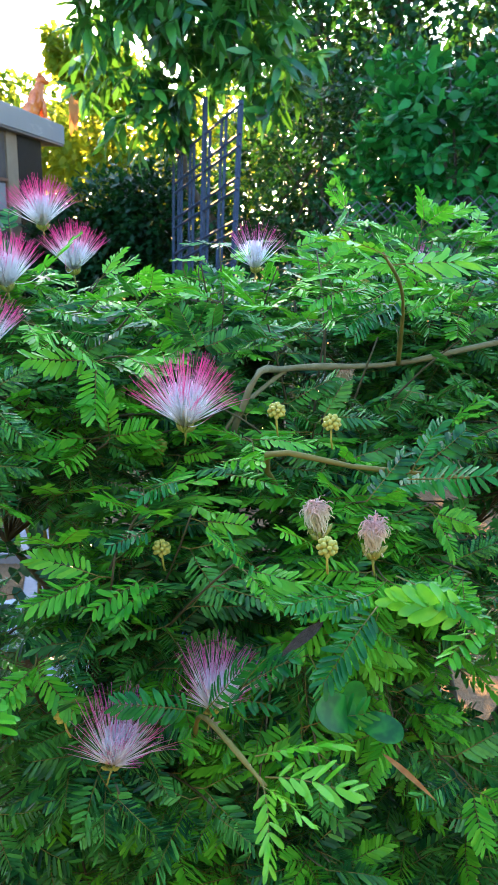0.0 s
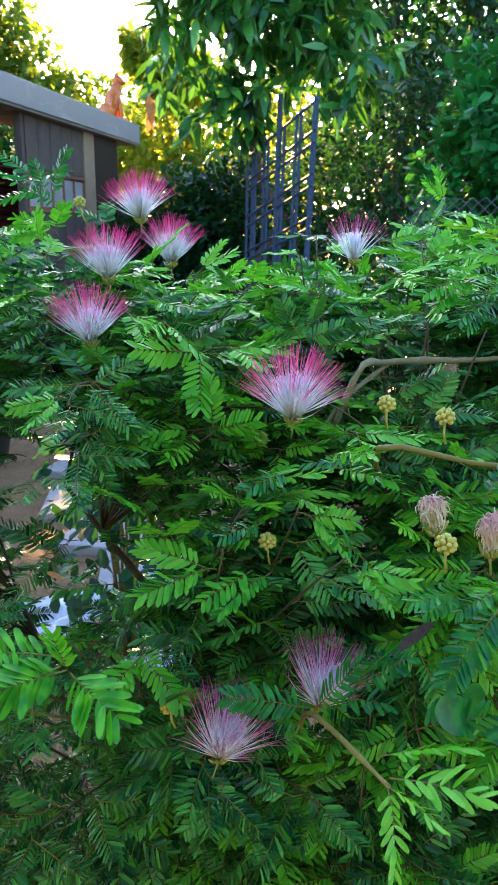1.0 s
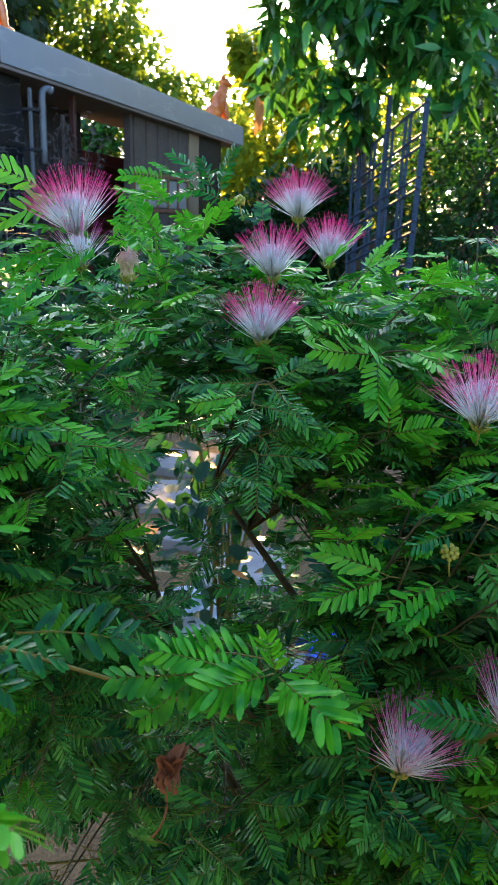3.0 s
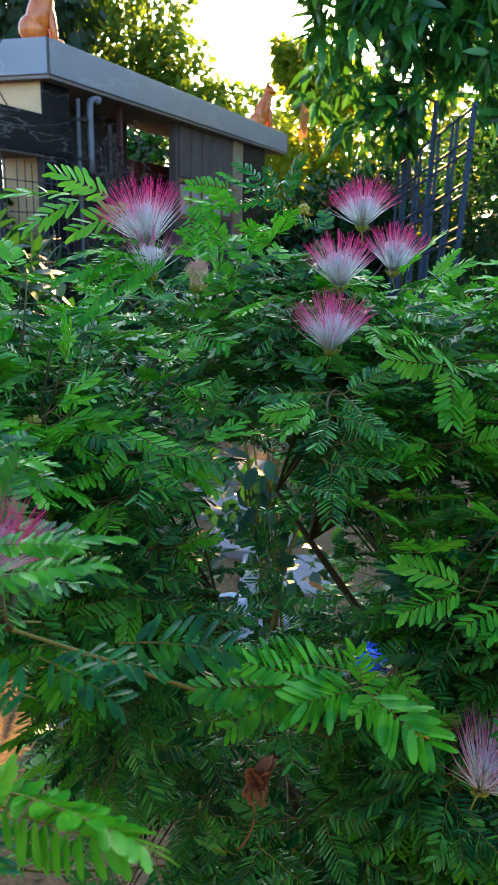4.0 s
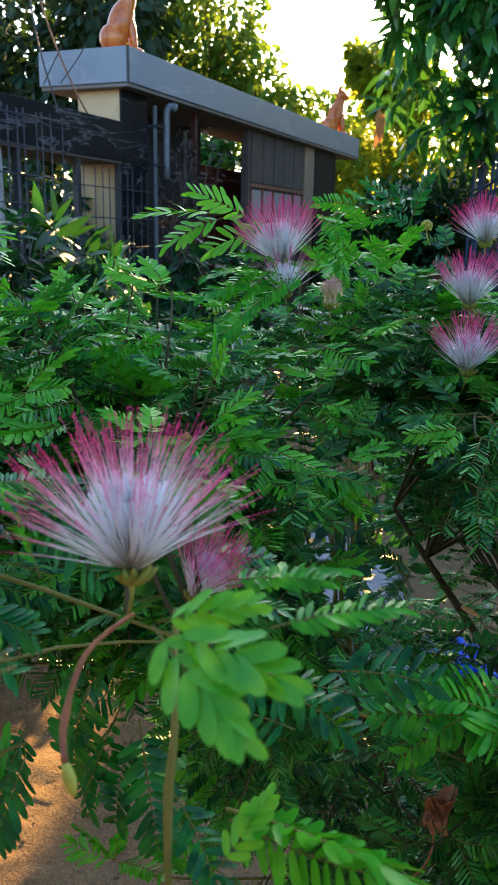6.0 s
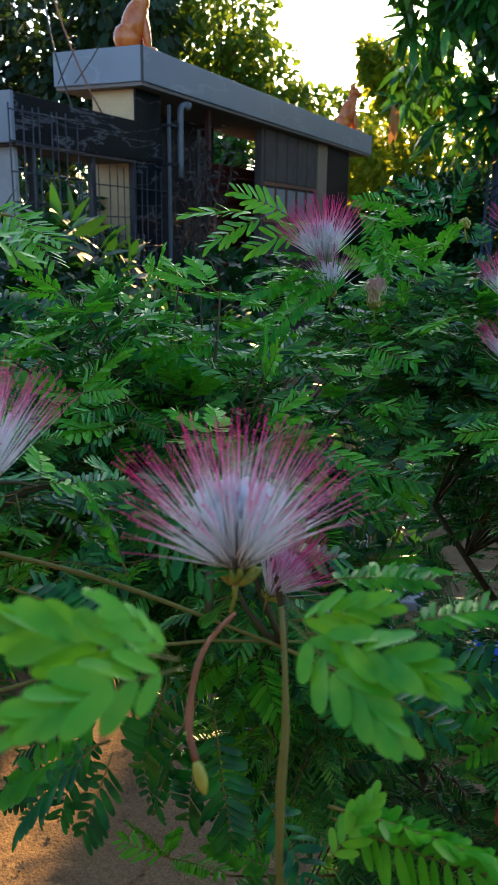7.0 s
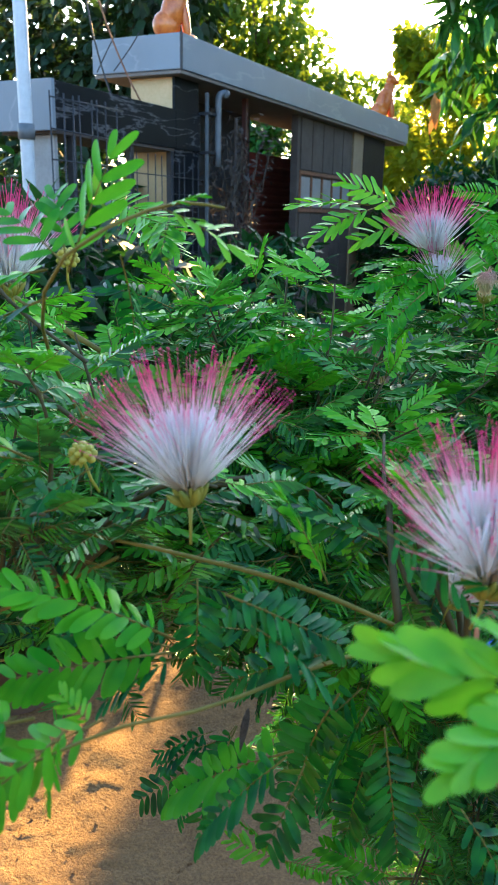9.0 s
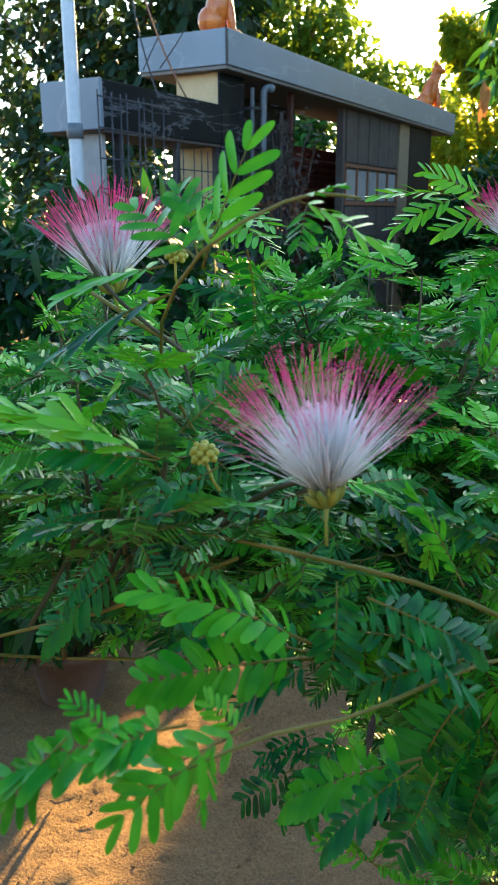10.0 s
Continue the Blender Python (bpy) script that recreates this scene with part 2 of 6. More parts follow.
M["chainlink"] = plain_mat("grey_wire", [(0.3, (0.05, 0.05, 0.055)), (0.7, (0.10, 0.10, 0.105))], 30.0, 0.5, 0.6)


def ground_mat():
    m, nt, p = nodes_of("sandy_earth")
    big, mid, fine = noise_tex(nt, 0.9, 4.0), noise_tex(nt, 9.0, 6.0), noise_tex(nt, 160.0, 4.0, 0.7)
    col = ramp(nt, mid.outputs["Fac"], [(0.3, (0.125, 0.068, 0.023)), (0.7, (0.29, 0.168, 0.056))])
    col = mix(nt, ramp(nt, big.outputs["Fac"], [(0.4, (0, 0, 0)), (0.7, (0.35, 0.35, 0.35))]), col, (0.24, 0.165, 0.12))
    col = mix(nt, 0.5, col, ramp(nt, fine.outputs["Fac"], [(0.35, (0.075, 0.042, 0.015)), (0.65, (0.36, 0.212, 0.072))]))
    nt.links.new(col, p.inputs["Base Color"])
    p.inputs["Roughness"].default_value = 0.95
    add = nt.nodes.new("ShaderNodeMath")
    add.operation = "MULTIPLY_ADD"
    add.inputs[1].default_value = 0.35
    nt.links.new(fine.outputs["Fac"], add.inputs[0])
    nt.links.new(mid.outputs["Fac"], add.inputs[2])
    bump(nt, p, add.outputs["Value"], 1.0, 0.035)
    return m


M["ground"] = ground_mat()

# ---- mesh helpers ----
rng = np.random.default_rng(7)


def thing(name, loc=(0, 0, 0), label="", category="", group="", kind="", rz=0.0):
    ob = new(name)
    ob.empty_display_size = 0.1
    ob.matrix_world = pose(*loc, 0, 0, rz)
    return tagged(ob, label, category, group, kind)


def link_mesh(name, me, parent=None, m=None, label="", kind=""):
    ob = new(name, me)
    if parent is not None:
        ob.parent = parent
    if m is not None:
        ob.matrix_basis = m
    return tagged(ob, label, kind=kind)


def tri_mesh(name, V, T, mats, mi=None, smooth=True):
    """A mesh from arrays of vertices and triangles."""
    me = bpy.data.meshes.new(name)
    V, T = np.asarray(V, dtype=np.float32), np.asarray(T, dtype=np.int32)
    me.vertices.add(len(V))
    me.vertices.foreach_set("co", V.ravel())
    me.loops.add(len(T) * 3)
    me.loops.foreach_set("vertex_index", T.ravel())
    me.polygons.add(len(T))
    me.polygons.foreach_set("loop_start", np.arange(0, len(T) * 3, 3, dtype=np.int32))
    for mat in mats if isinstance(mats, (list, tuple)) else [mats]:
        me.materials.append(mat)
    if mi is not None:
        me.polygons.foreach_set("material_index", np.asarray(mi, dtype=np.int32))
    me.polygons.foreach_set("use_smooth", np.full(len(T), smooth, dtype=bool))
    me.update(calc_edges=True)
    return me


def bm_mesh(name, bm, mat, smooth=False):
    me = bpy.data.meshes.new(name)
    bmesh.ops.recalc_face_normals(bm, faces=bm.faces)
    bm.to_mesh(me)
    bm.free()
    me.materials.append(mat)
    if smooth:
        me.polygons.foreach_set("use_smooth", np.full(len(me.polygons), True, dtype=bool))
    return me


def box_bm(x0, x1, y0, y1, z0, z1, bev=0.004, bm=None, m=None):
    b = bmesh.new()
    r = bmesh.ops.create_cube(b, size=1.0)
    bmesh.ops.transform(b, verts=b.verts, matrix=Matrix.Translation(((x0 + x1) / 2, (y0 + y1) / 2, (z0 + z1) / 2)) @ Matrix.Diagonal((x1 - x0, y1 - y0, z1 - z0, 1)))
    if bev > 0:
        bmesh.ops.bevel(b, geom=b.edges[:], offset=bev, segments=2, affect="EDGES", profile=0.6)
    if m is not None:
        bmesh.ops.transform(b, verts=b.verts, matrix=m)
    return b


def box(name, dims, mat, parent=None, bev=0.004, label="", m=None):
    return link_mesh(name, bm_mesh(name, box_bm(*dims, bev), mat), parent, m, label)


def tube_arrays(P, R, sides=6):
    """A tube along the points P with the radii R."""
    P = np.asarray(P, float)
    n = len(P)
    R = np.broadcast_to(np.asarray(R, float), (n,))
    tan = np.gradient(P, axis=0)
    tan /= np.linalg.norm(tan, axis=1)[:, None] + 1e-12
    ref = np.array([0.0, 0.0, 1.0]) if abs(tan[0, 2]) < 0.9 else np.array([1.0, 0.0, 0.0])
    a = np.cross(tan, ref)
    a /= np.linalg.norm(a, axis=1)[:, None] + 1e-12
    b = np.cross(tan, a)
    ang = np.linspace(0, 2 * math.pi, sides, endpoint=False)
    V = (P[:, None, :] + R[:, None, None] * (np.cos(ang)[None, :, None] * a[:, None, :] + np.sin(ang)[None, :, None] * b[:, None, :])).reshape(-1, 3)
    i, j = np.meshgrid(np.arange(n - 1), np.arange(sides), indexing="ij")
    q0, q1 = i * sides + j, i * sides + (j + 1) % sides
    q2, q3 = q1 + sides, q0 + sides
    T = np.concatenate([np.stack([q0, q1, q2], -1).reshape(-1, 3), np.stack([q0, q2, q3], -1).reshape(-1, 3)])
    caps = []
    for k in range(1, sides - 1):
        caps.append((0, k + 1, k))
        e = (n - 1) * sides
        caps.append((e, e + k, e + k + 1))
    return V, np.concatenate([T, np.array(caps)])


def join(parts):
    Vs, Ts, o = [], [], 0
    for V, T in parts:
        Vs.append(V)
        Ts.append(np.asarray(T) + o)
        o += len(V)
    return np.concatenate(Vs), np.concatenate(Ts)


def curve_pts(p0, p1, p2, n):
    t = np.linspace(0, 1, n)[:, None]
    p0, p1, p2 = (np.asarray(p, float) for p in (p0, p1, p2))
    return (1 - t) ** 2 * p0 + 2 * t * (1 - t) * p1 + t ** 2 * p2


def frames_from(X, Z):
    """Rotation matrices (columns X, Y, Z) from directions X and rough normals Z."""
    X = X / np.linalg.norm(X, axis=1)[:, None]
    Y = np.cross(Z, X)
    Y /= np.linalg.norm(Y, axis=1)[:, None] + 1e-9
    Zn = np.cross(X, Y)
    return np.stack([X, Y, Zn], axis=-1)


def scatter(V, T, Rm, loc, sc):
    """Copies of one template, joined."""
    W = np.einsum("nij,vj->nvi", Rm, V) * np.asarray(sc)[:, None, None] + loc[:, None, :]
    TT = T[None] + (np.arange(len(loc)) * len(V))[:, None, None]
    return W.reshape(-1, 3), TT.reshape(-1, 3)


# ---- ground ----


def hill(x, y):
    return 0.012 * np.sin(2.1 * x + 0.7) * np.cos(1.7 * y) + 0.006 * np.sin(6.3 * x + 4.1 * y)


def make_ground():
    """One sheet to the horizon, with fine clods where the camera looks down on it."""
    far, close = np.geomspace(5, 400, 14), np.linspace(-4.6, 4.6, 93)
    gx = np.unique(np.round(np.concatenate([-far, close, far, np.arange(-1.9, 0.1, 0.016)]), 4))
    gy = np.unique(np.round(np.concatenate([2 - far, close + 2.0, 2 + far, np.arange(0.8, 2.6, 0.016)]), 4))
    X, Y = np.meshgrid(gx, gy, indexing="ij")
    near = np.clip(1.5 - np.hypot(X, Y - 2) / 6, 0, 1)
    Z = hill(X, Y) * near - 0.012 + near * 0.0015 * rng.standard_normal(X.shape)
    inside = (X > -1.9) & (X < 0.1) & (Y > 0.8) & (Y < 2.6)
    for size, high in ((0.045, 0.0035), (0.1, 0.004)):  # clods and hollows
        lumps = rng.standard_normal((64, 64))
        u, v = (X + 2.0) / size % 63, Y / size % 63
        i, j = u.astype(int), v.astype(int)
        fu, fv = u - i, v - j
        fu, fv = fu * fu * (3 - 2 * fu), fv * fv * (3 - 2 * fv)
        top = lumps[i, j] * (1 - fu) * (1 - fv) + lumps[i + 1, j] * fu * (1 - fv) + lumps[i, j + 1] * (1 - fu) * fv + lumps[i + 1, j + 1] * fu * fv
        Z += inside * high * (np.abs(top) - 0.5)
    n, m = len(gx), len(gy)
    V = np.stack([X, Y, Z], -1).reshape(-1, 3)
    i, j = np.meshgrid(np.arange(n - 1), np.arange(m - 1), indexing="ij")
    a = i * m + j
    T = np.concatenate([np.stack([a, a + m, a + m + 1], -1).reshape(-1, 3), np.stack([a, a + m + 1, a + 1], -1).reshape(-1, 3)])
    ob = link_mesh("ground", tri_mesh("ground", V, T, M["ground"]))
    tagged(ob, "bare sandy brown earth with a sunlit strip", "ground", kind="structure")


make_ground()


def rock_template(seed):
    b = bmesh.new()
    bmesh.ops.create_icosphere(b, subdivisions=1, radius=1.0)
    r = random.Random(seed)
    for v in b.verts:
        v.co *= 0.75 + 0.5 * r.random()
        v.co.z *= 0.6
    V = np.array([v.co[:] for v in b.verts])
    T = np.array([[v.index for v in f.verts] for f in b.faces])
    b.free()
    return V, T


def random_rots(n):
    a = rng.standard_normal((n, 3))
    return frames_from(a, rng.standard_normal((n, 3)))


def make_gravel():
    n = 3000
    xy = np.stack([rng.uniform(-2.2, 0.6, n), rng.uniform(0.6, 3.6, n)], -1)
    xy[2000:] = np.stack([rng.uniform(-1.4, -0.75, n - 2000), rng.uniform(0.85, 1.9, n - 2000)], -1)
    sc = 0.0015 + 0.0045 * rng.random(n) ** 3
    sc[2000:] *= 0.4
    loc = np.column_stack([xy, hill(xy[:, 0], xy[:, 1]) - 0.012])
    V, T = scatter(*rock_template(3), random_rots(n), loc, sc)
    ob = link_mesh("gravel", tri_mesh("gravel", V, T, M["ground"], smooth=False))
    tagged(ob, "loose sand grains and small pebbles on the earth", "gravel", kind="stuff")


make_gravel()

# unseen plain wall added behind the path to block low sky light
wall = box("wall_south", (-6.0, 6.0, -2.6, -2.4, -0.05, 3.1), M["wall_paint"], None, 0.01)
tagged(wall, "unseen blue-grey wall added to block low sky light", "wall", kind="structure")

# ---- gatehouse: stone roof slab on pillars, seen obliquely ----
GATE = (-2.82, 5.26, 0.0)
GATE_RZ = -4.46  # local +y runs along the roof, local -x away from the garden


def make_gatehouse():
    g = thing("gatehouse", GATE, "open gatehouse with a thick grey stone roof slab", "gatehouse", rz=GATE_RZ)
    roof = box("roof_slab", (-0.73, 0.0, 0.0, 5.65, 2.19, 2.415), M["slab"], g, 0.006, "thick grey veined stone roof slab")
    box("soffit", (-0.72, -0.012, 0.012, 5.64, 2.165, 2.187), M["soffit"], g, 0.002, "grey underside of the roof slab")
    box("roof_joint", (-0.012, 0.003, -0.003, 0.012, 2.186, 2.417), M["black"], roof, 0.001)
    pil = box("pillar", (-0.48, -0.135, 0.10, 0.42, 0.0, 2.164), M["beige"], g, 0.006, "beige stone-faced front pillar")
    box("cladding", (-0.132, -0.112, 0.092, 0.43, 0.0, 2.164), M["marble"], pil, 0.003, "black marble cladding")
    # black stands in for the dim interior between pillar and door post
    box("back_wall", (-0.66, -0.60, 0.43, 2.28, 0.0, 2.164), M["black"], g, 0.003, "recessed wall, black for the dim interior")
    box("door_post", (-0.15, -0.11, 1.205, 1.25, 0.0, 2.164), M["dark_red"], g, 0.004, "dark red steel door post")
    box("door_post", (-0.17, -0.10, 2.28, 2.335, 0.0, 2.164), M["boards"], g, 0.004)
    lv = box("louvre_frame", (-0.69, -0.662, 2.29, 3.9, 0.0, 1.86), M["redbrick"], g, 0.003, "brick-red louvred screen")
    for k in range(24):
        b = box_bm(-0.018, 0.018, 2.31, 3.88, -0.022, 0.022, 0.002)
        bmesh.ops.transform(b, verts=b.verts, matrix=Matrix.Translation((-0.645, 0, 0.12 + k * 0.07)) @ pose(0, 0, 0, 0, 35, 0))
        link_mesh("louvre_slat", bm_mesh("louvre_slat", b, M["redbrick"]), lv)
    wall = box("wall_panel", (-0.16, -0.12, 2.336, 3.87, 0.0, 2.164), M["boards"], g, 0.002, "weathered grey-brown panel wall")
    for k in range(5):
        y = 2.38 + k * 0.29
        box("wall_board", (-0.118, -0.104, y, y + 0.275, 1.69, 2.15), M["boards"], wall, 0.003)
        box("wall_board", (-0.118, -0.106, y, y + 0.275, 0.02, 1.29), M["boards"], wall, 0.003)
        box("window_pane", (-0.117, -0.108, y + 0.02, y + 0.255, 1.35, 1.625), M["paleboard"], wall, 0.002, "pale frosted pane")
    for z in (1.30, 1.645):
        box("window_rail", (-0.118, -0.095, 2.345, 3.86, z, z + 0.035), M["rust_rod"], wall, 0.003)
    for k in range(6):
        y = 2.365 + k * 0.29
        box("window_mullion", (-0.118, -0.097, y, y + 0.022, 1.336, 1.644), M["rust_rod"], wall, 0.003)
    box("side_column", (-0.40, -0.10, 3.872, 4.2, 0.0, 2.164), M["tan"], g, 0.005, "beige stone column with roof shade put into its colour")
    box("end_column", (-0.40, -0.095, 4.204, 5.0, 0.0, 2.164), M["black_stone"], g, 0.005, "black marble column")
    box("rear_wall", (-0.73, -0.70, 3.92, 5.3, 0.0, 2.164), M["black"], g, 0.003)
    # drain pipe with a bent head, and a thin post beside it
    P = np.concatenate([np.array([(-0.02, 0.56, z) for z in np.linspace(1.6, 2.02, 5)]), curve_pts((-0.02, 0.56, 2.05), (-0.02, 0.56, 2.12), (0.0, 0.62, 2.115), 7)])
    V, T = tube_arrays(P, 0.024, 14)
    pipe = link_mesh("drain_pipe", tri_mesh("drain_pipe", V, T, M["pipe"]), g, None, "grey plastic pipe with a bent head")
    V, T = tube_arrays([(-0.002, 0.615, 2.116), (0.008, 0.645, 2.11)], 0.03, 14)
    link_mesh("pipe_collar", tri_mesh("pipe_collar", V, T, M["pipe"]), pipe)
    for z in (1.68, 1.95):
        box("pipe_clip", (-0.11, -0.02, 0.425, 0.565, z, z + 0.02), M["black"], pipe, 0.003)
    box("thin_post", (-0.06, -0.038, 0.43, 0.452, 0.0, 2.10), M["pipe"], g, 0.003, "thin grey steel post")
    box("thin_post", (-0.06, -0.038, 0.90, 0.922, 0.0, 1.98), M["boards"], g, 0.003)
    return g


gatehouse = make_gatehouse()


def make_boundary_wall():
    """A low black tiled wall that runs on from the gatehouse."""
    g = thing("boundary_wall", GATE, "low black tiled garden wall beside the gatehouse", "wall", rz=GATE_RZ)
    box("wall_core", (-0.38, -0.22, 5.02, 9.0, 0.0, 1.42), M["black"], g, 0.004)
    box("coping", (-0.41, -0.17, 5.02, 9.0, 1.422, 1.47), M["black_stone"], g, 0.005)
    me = bm_mesh("tile", box_bm(0.0, 0.016, 0.0, 0.385, 0.0, 0.268, 0.003), M["black_stone"])
    for i in range(10):
        for k in range(5):
            link_mesh("tile", me, g, Matrix.Translation((-0.219, 5.03 + 0.395 * i, 0.02 + 0.278 * k)))


make_boundary_wall()


def make_dry_vine():
    """Dark dry climber on the gatehouse wall."""
    g = thing("dry_vine", GATE, "dark dry climbing vine with withered leaves", "vine", rz=GATE_RZ)
    parts, leaves = [], []
    for k in range(26):
        x, y = -0.12 + 0.08 * rng.random(), 0.62 + 0.6 * rng.random()
        P = [np.array([x, y, 0.0])]
        top = 1.5 + 0.5 * rng.random()
        while P[-1][2] < top:
            P.append(P[-1] + np.array([0.02 * rng.standard_normal(), 0.05 * rng.standard_normal(), 0.09]))
        parts.append(tube_arrays(P, np.linspace(0.008, 0.003, len(P)), 4))
        leaves += [p for p in P if p[2] > 0.8]
    V, T = join(parts)
    link_mesh("vine_stem", tri_mesh("vine_stem", V, T, M["trunk"]), g)
    L = np.repeat(np.array(leaves), 3, axis=0) + 0.03 * rng.standard_normal((len(leaves) * 3, 3))
    V, T = scatter(*LANCE, random_rots(len(L)), L, 0.04 + 0.03 * rng.random(len(L)))
    link_mesh("vine_leaves", tri_mesh("vine_leaves", V, T, M["dusky"]), g, kind="stuff")


def blade(length, width, n=5, droop=0.15, fold=0.12, tipw=0.0, shape="lance"):
    """A leaf blade along +x: folded at the midrib, arched down."""
    t = np.linspace(0, 1, n + 1)
    if shape == "lance":
        w = np.sin(np.pi * np.clip(t, 0, 1) ** 0.8) ** 0.85
    elif shape == "obovate":
        w = np.clip(t * 1.5, 0, 1) ** 1.1 * np.sqrt(np.clip(1 - ((t - 0.68) / 0.34).clip(0) ** 2, 0, 1))
    else:
        t = 0.5 - 0.5 * np.cos(np.pi * t)
        w = np.clip(1 - np.abs(2 * t - 1) ** 2.6, 0, 1) ** 0.5 * (0.92 + 0.16 * t)
    w = w * width / 2
    z = -droop * length * t ** 2
    mid = np.stack([t * length, 0 * t, z], -1)
    L = np.stack([t * length, w, z + fold * w], -1)[1:-1]
    R = np.stack([t * length, -w, z + fold * w], -1)[1:-1]
    V = np.concatenate([mid, L, R])
    nm, nl = n + 1, n - 1
    T = []
    for s, o in ((1, nm), (-1, nm + nl)):
        def f(a, b, c):
            T.append((a, b, c) if s == 1 else (a, c, b))
        f(0, 1, o)
        for k in range(nl - 1):
            f(1 + k, 2 + k, o + k)
            f(o + k, 2 + k, o + k + 1)
        f(nl, nl + 1, o + nl - 1)
    return V, np.array(T)


LANCE = blade(1.0, 0.27, 4, 0.25)
OVATE = blade(1.0, 0.52, 3, 0.15, 0.2, shape="oblong")
OBOV = blade(1.0, 0.5, 5, 0.12, 0.2, shape="obovate")
SMALL = blade(1.0, 0.55, 2, 0.1, 0.2, shape="oblong")

make_dry_vine()


def make_fence():
    """Wire fence with a black stone beam on top, in front of the gatehouse."""
    g = thing("garden_fence", GATE, "wire fence under a black veined marble beam", "fence", rz=GATE_RZ)
    beam = box("beam", (-0.52, -0.10, -1.215, 0.088, 1.69, 1.95), M["marble"], g, 0.004, "black marble beam with white veins")
    box("beam", (-0.108, -0.10, 0.09, 0.43, 1.69, 1.95), M["marble"], g, 0.002)
    box("beam_end", (-0.53, -0.095, -1.245, -1.217, 1.685, 1.955), M["slab"], beam, 0.004, "grey stone end face")
    box("beam_soffit", (-0.51, -0.11, -1.2, 0.085, 1.672, 1.689), M["boards"], beam, 0.002)
    box("fence_board", (-0.40, -0.16, -1.16, -1.13, 0.0, 1.671), M["paleboard"], g, 0.004, "pale upright board")
    for y in (-1.05, -0.45, 0.05):
        box("fence_post", (-0.16, -0.12, y, y + 0.04, 0.0, 1.671), M["black"], g, 0.003)

    def wires(y0, y1, z0, z1, x, dy, dz, r):
        k = 0
        y = y0
        while y <= y1 + 1e-6:
            lean = 0.012 * rng.standard_normal()
            V, T = tube_arrays([(x, y, z0), (x + 0.004, y + lean, z1 + 0.02 * rng.random())], r, 6)
            link_mesh("wire", tri_mesh("wire", V, T, M["black"]), g)
            y += dy
        z = z0 + dz / 2
        while z <= z1 + 1e-6:
            V, T = tube_arrays([(x + r * 1.6, y0 - 0.02, z), (x + r * 1.6, y1 + 0.02, z + 0.01 * rng.standard_normal())], r, 6)
            link_mesh("wire", tri_mesh("wire", V, T, M["black"]), g)
            z += dz

    wires(-1.35, -0.70, 0.0, 1.86, -0.02, 0.085, 0.16, 0.0045)
    wires(-0.66, 0.42, 0.0, 1.62, -0.06, 0.10, 0.2, 0.004)
    wires(-0.78, 0.02, 0.0, 1.18, 0.0, 0.062, 0.15, 0.005)
    box("fence_board", (-0.11, -0.07, -0.70, 0.0, 0.0, 1.10), M["pipe"], g, 0.004, "grey board behind the wires")


make_fence()


def make_pole():
    g = thing("steel_pole", (-3.07, 3.86, 0.0), "tall pale galvanised steel pole", "pole")
    V, T = tube_arrays([(0, 0, z) for z in np.linspace(0, 4.2, 9)], 0.036, 20)
    link_mesh("shaft", tri_mesh("shaft", V, T, M["pole"]), g)
    V, T = tube_arrays([(0, 0, 1.62), (0, 0, 1.70)], 0.045, 20)
    link_mesh("clamp", tri_mesh("clamp", V, T, M["pipe"]), g)
    box("base_plate", (-0.09, 0.09, -0.09, 0.09, -0.02, 0.02), M["pipe"], g)


make_pole()


def make_statue(loc, rz, size):
    """A seated figure reduced to plain rounded forms: haunch, chest, neck, head, two forelegs, plinth."""
    b = bmesh.new()

    def blob(c, r, rot=(0, 0, 0)):
        q = bmesh.ops.create_uvsphere(b, u_segments=18, v_segments=12, radius=1.0)
        bmesh.ops.transform(b, verts=q["verts"], matrix=pose(*c, *rot) @ Matrix.Diagonal((*r, 1)))

    blob((0.05, 0, 0.10), (0.10, 0.085, 0.10))
    blob((0.0, 0, 0.20), (0.09, 0.085, 0.17), (0, -18, 0))
    blob((-0.05, 0, 0.33), (0.06, 0.055, 0.10), (0, -8, 0))
    blob((-0.075, 0, 0.425), (0.062, 0.055, 0.055))
    blob((-0.125, 0, 0.41), (0.04, 0.03, 0.028))
    for s in (-1, 1):
        blob((-0.085, 0.04 * s, 0.12), (0.028, 0.028, 0.14), (0, 6, 0))
        blob((-0.11, 0.042 * s, 0.02), (0.045, 0.03, 0.022))
        q = bmesh.ops.create_cone(b, segments=10, radius1=0.024, radius2=0.003, depth=0.07, cap_ends=True)
        bmesh.ops.transform(b, verts=q["verts"], matrix=pose(-0.055, 0.034 * s, 0.492, 10 * -s, 0, 0))
    q = bmesh.ops.create_cone(b, segments=24, radius1=0.16, radius2=0.15, depth=0.03, cap_ends=True)
    bmesh.ops.transform(b, verts=q["verts"], matrix=pose(0, 0, 0.006))
    me = bm_mesh("statue", b, M["ceramic"], True)
    ob = link_mesh("statue", me)
    gm = pose(*GATE, 0, 0, GATE_RZ)
    ob.matrix_world = gm @ pose(*loc, 0, 0, rz) @ Matrix.Scale(size, 4)
    return tagged(ob, "orange glazed ceramic seated statue on the roof slab", "statue", "roof statues")


make_statue((-0.24, 0.30, 2.428), 215, 1.0)
make_statue((-0.22, 5.25, 2.426), 215, 1.1)


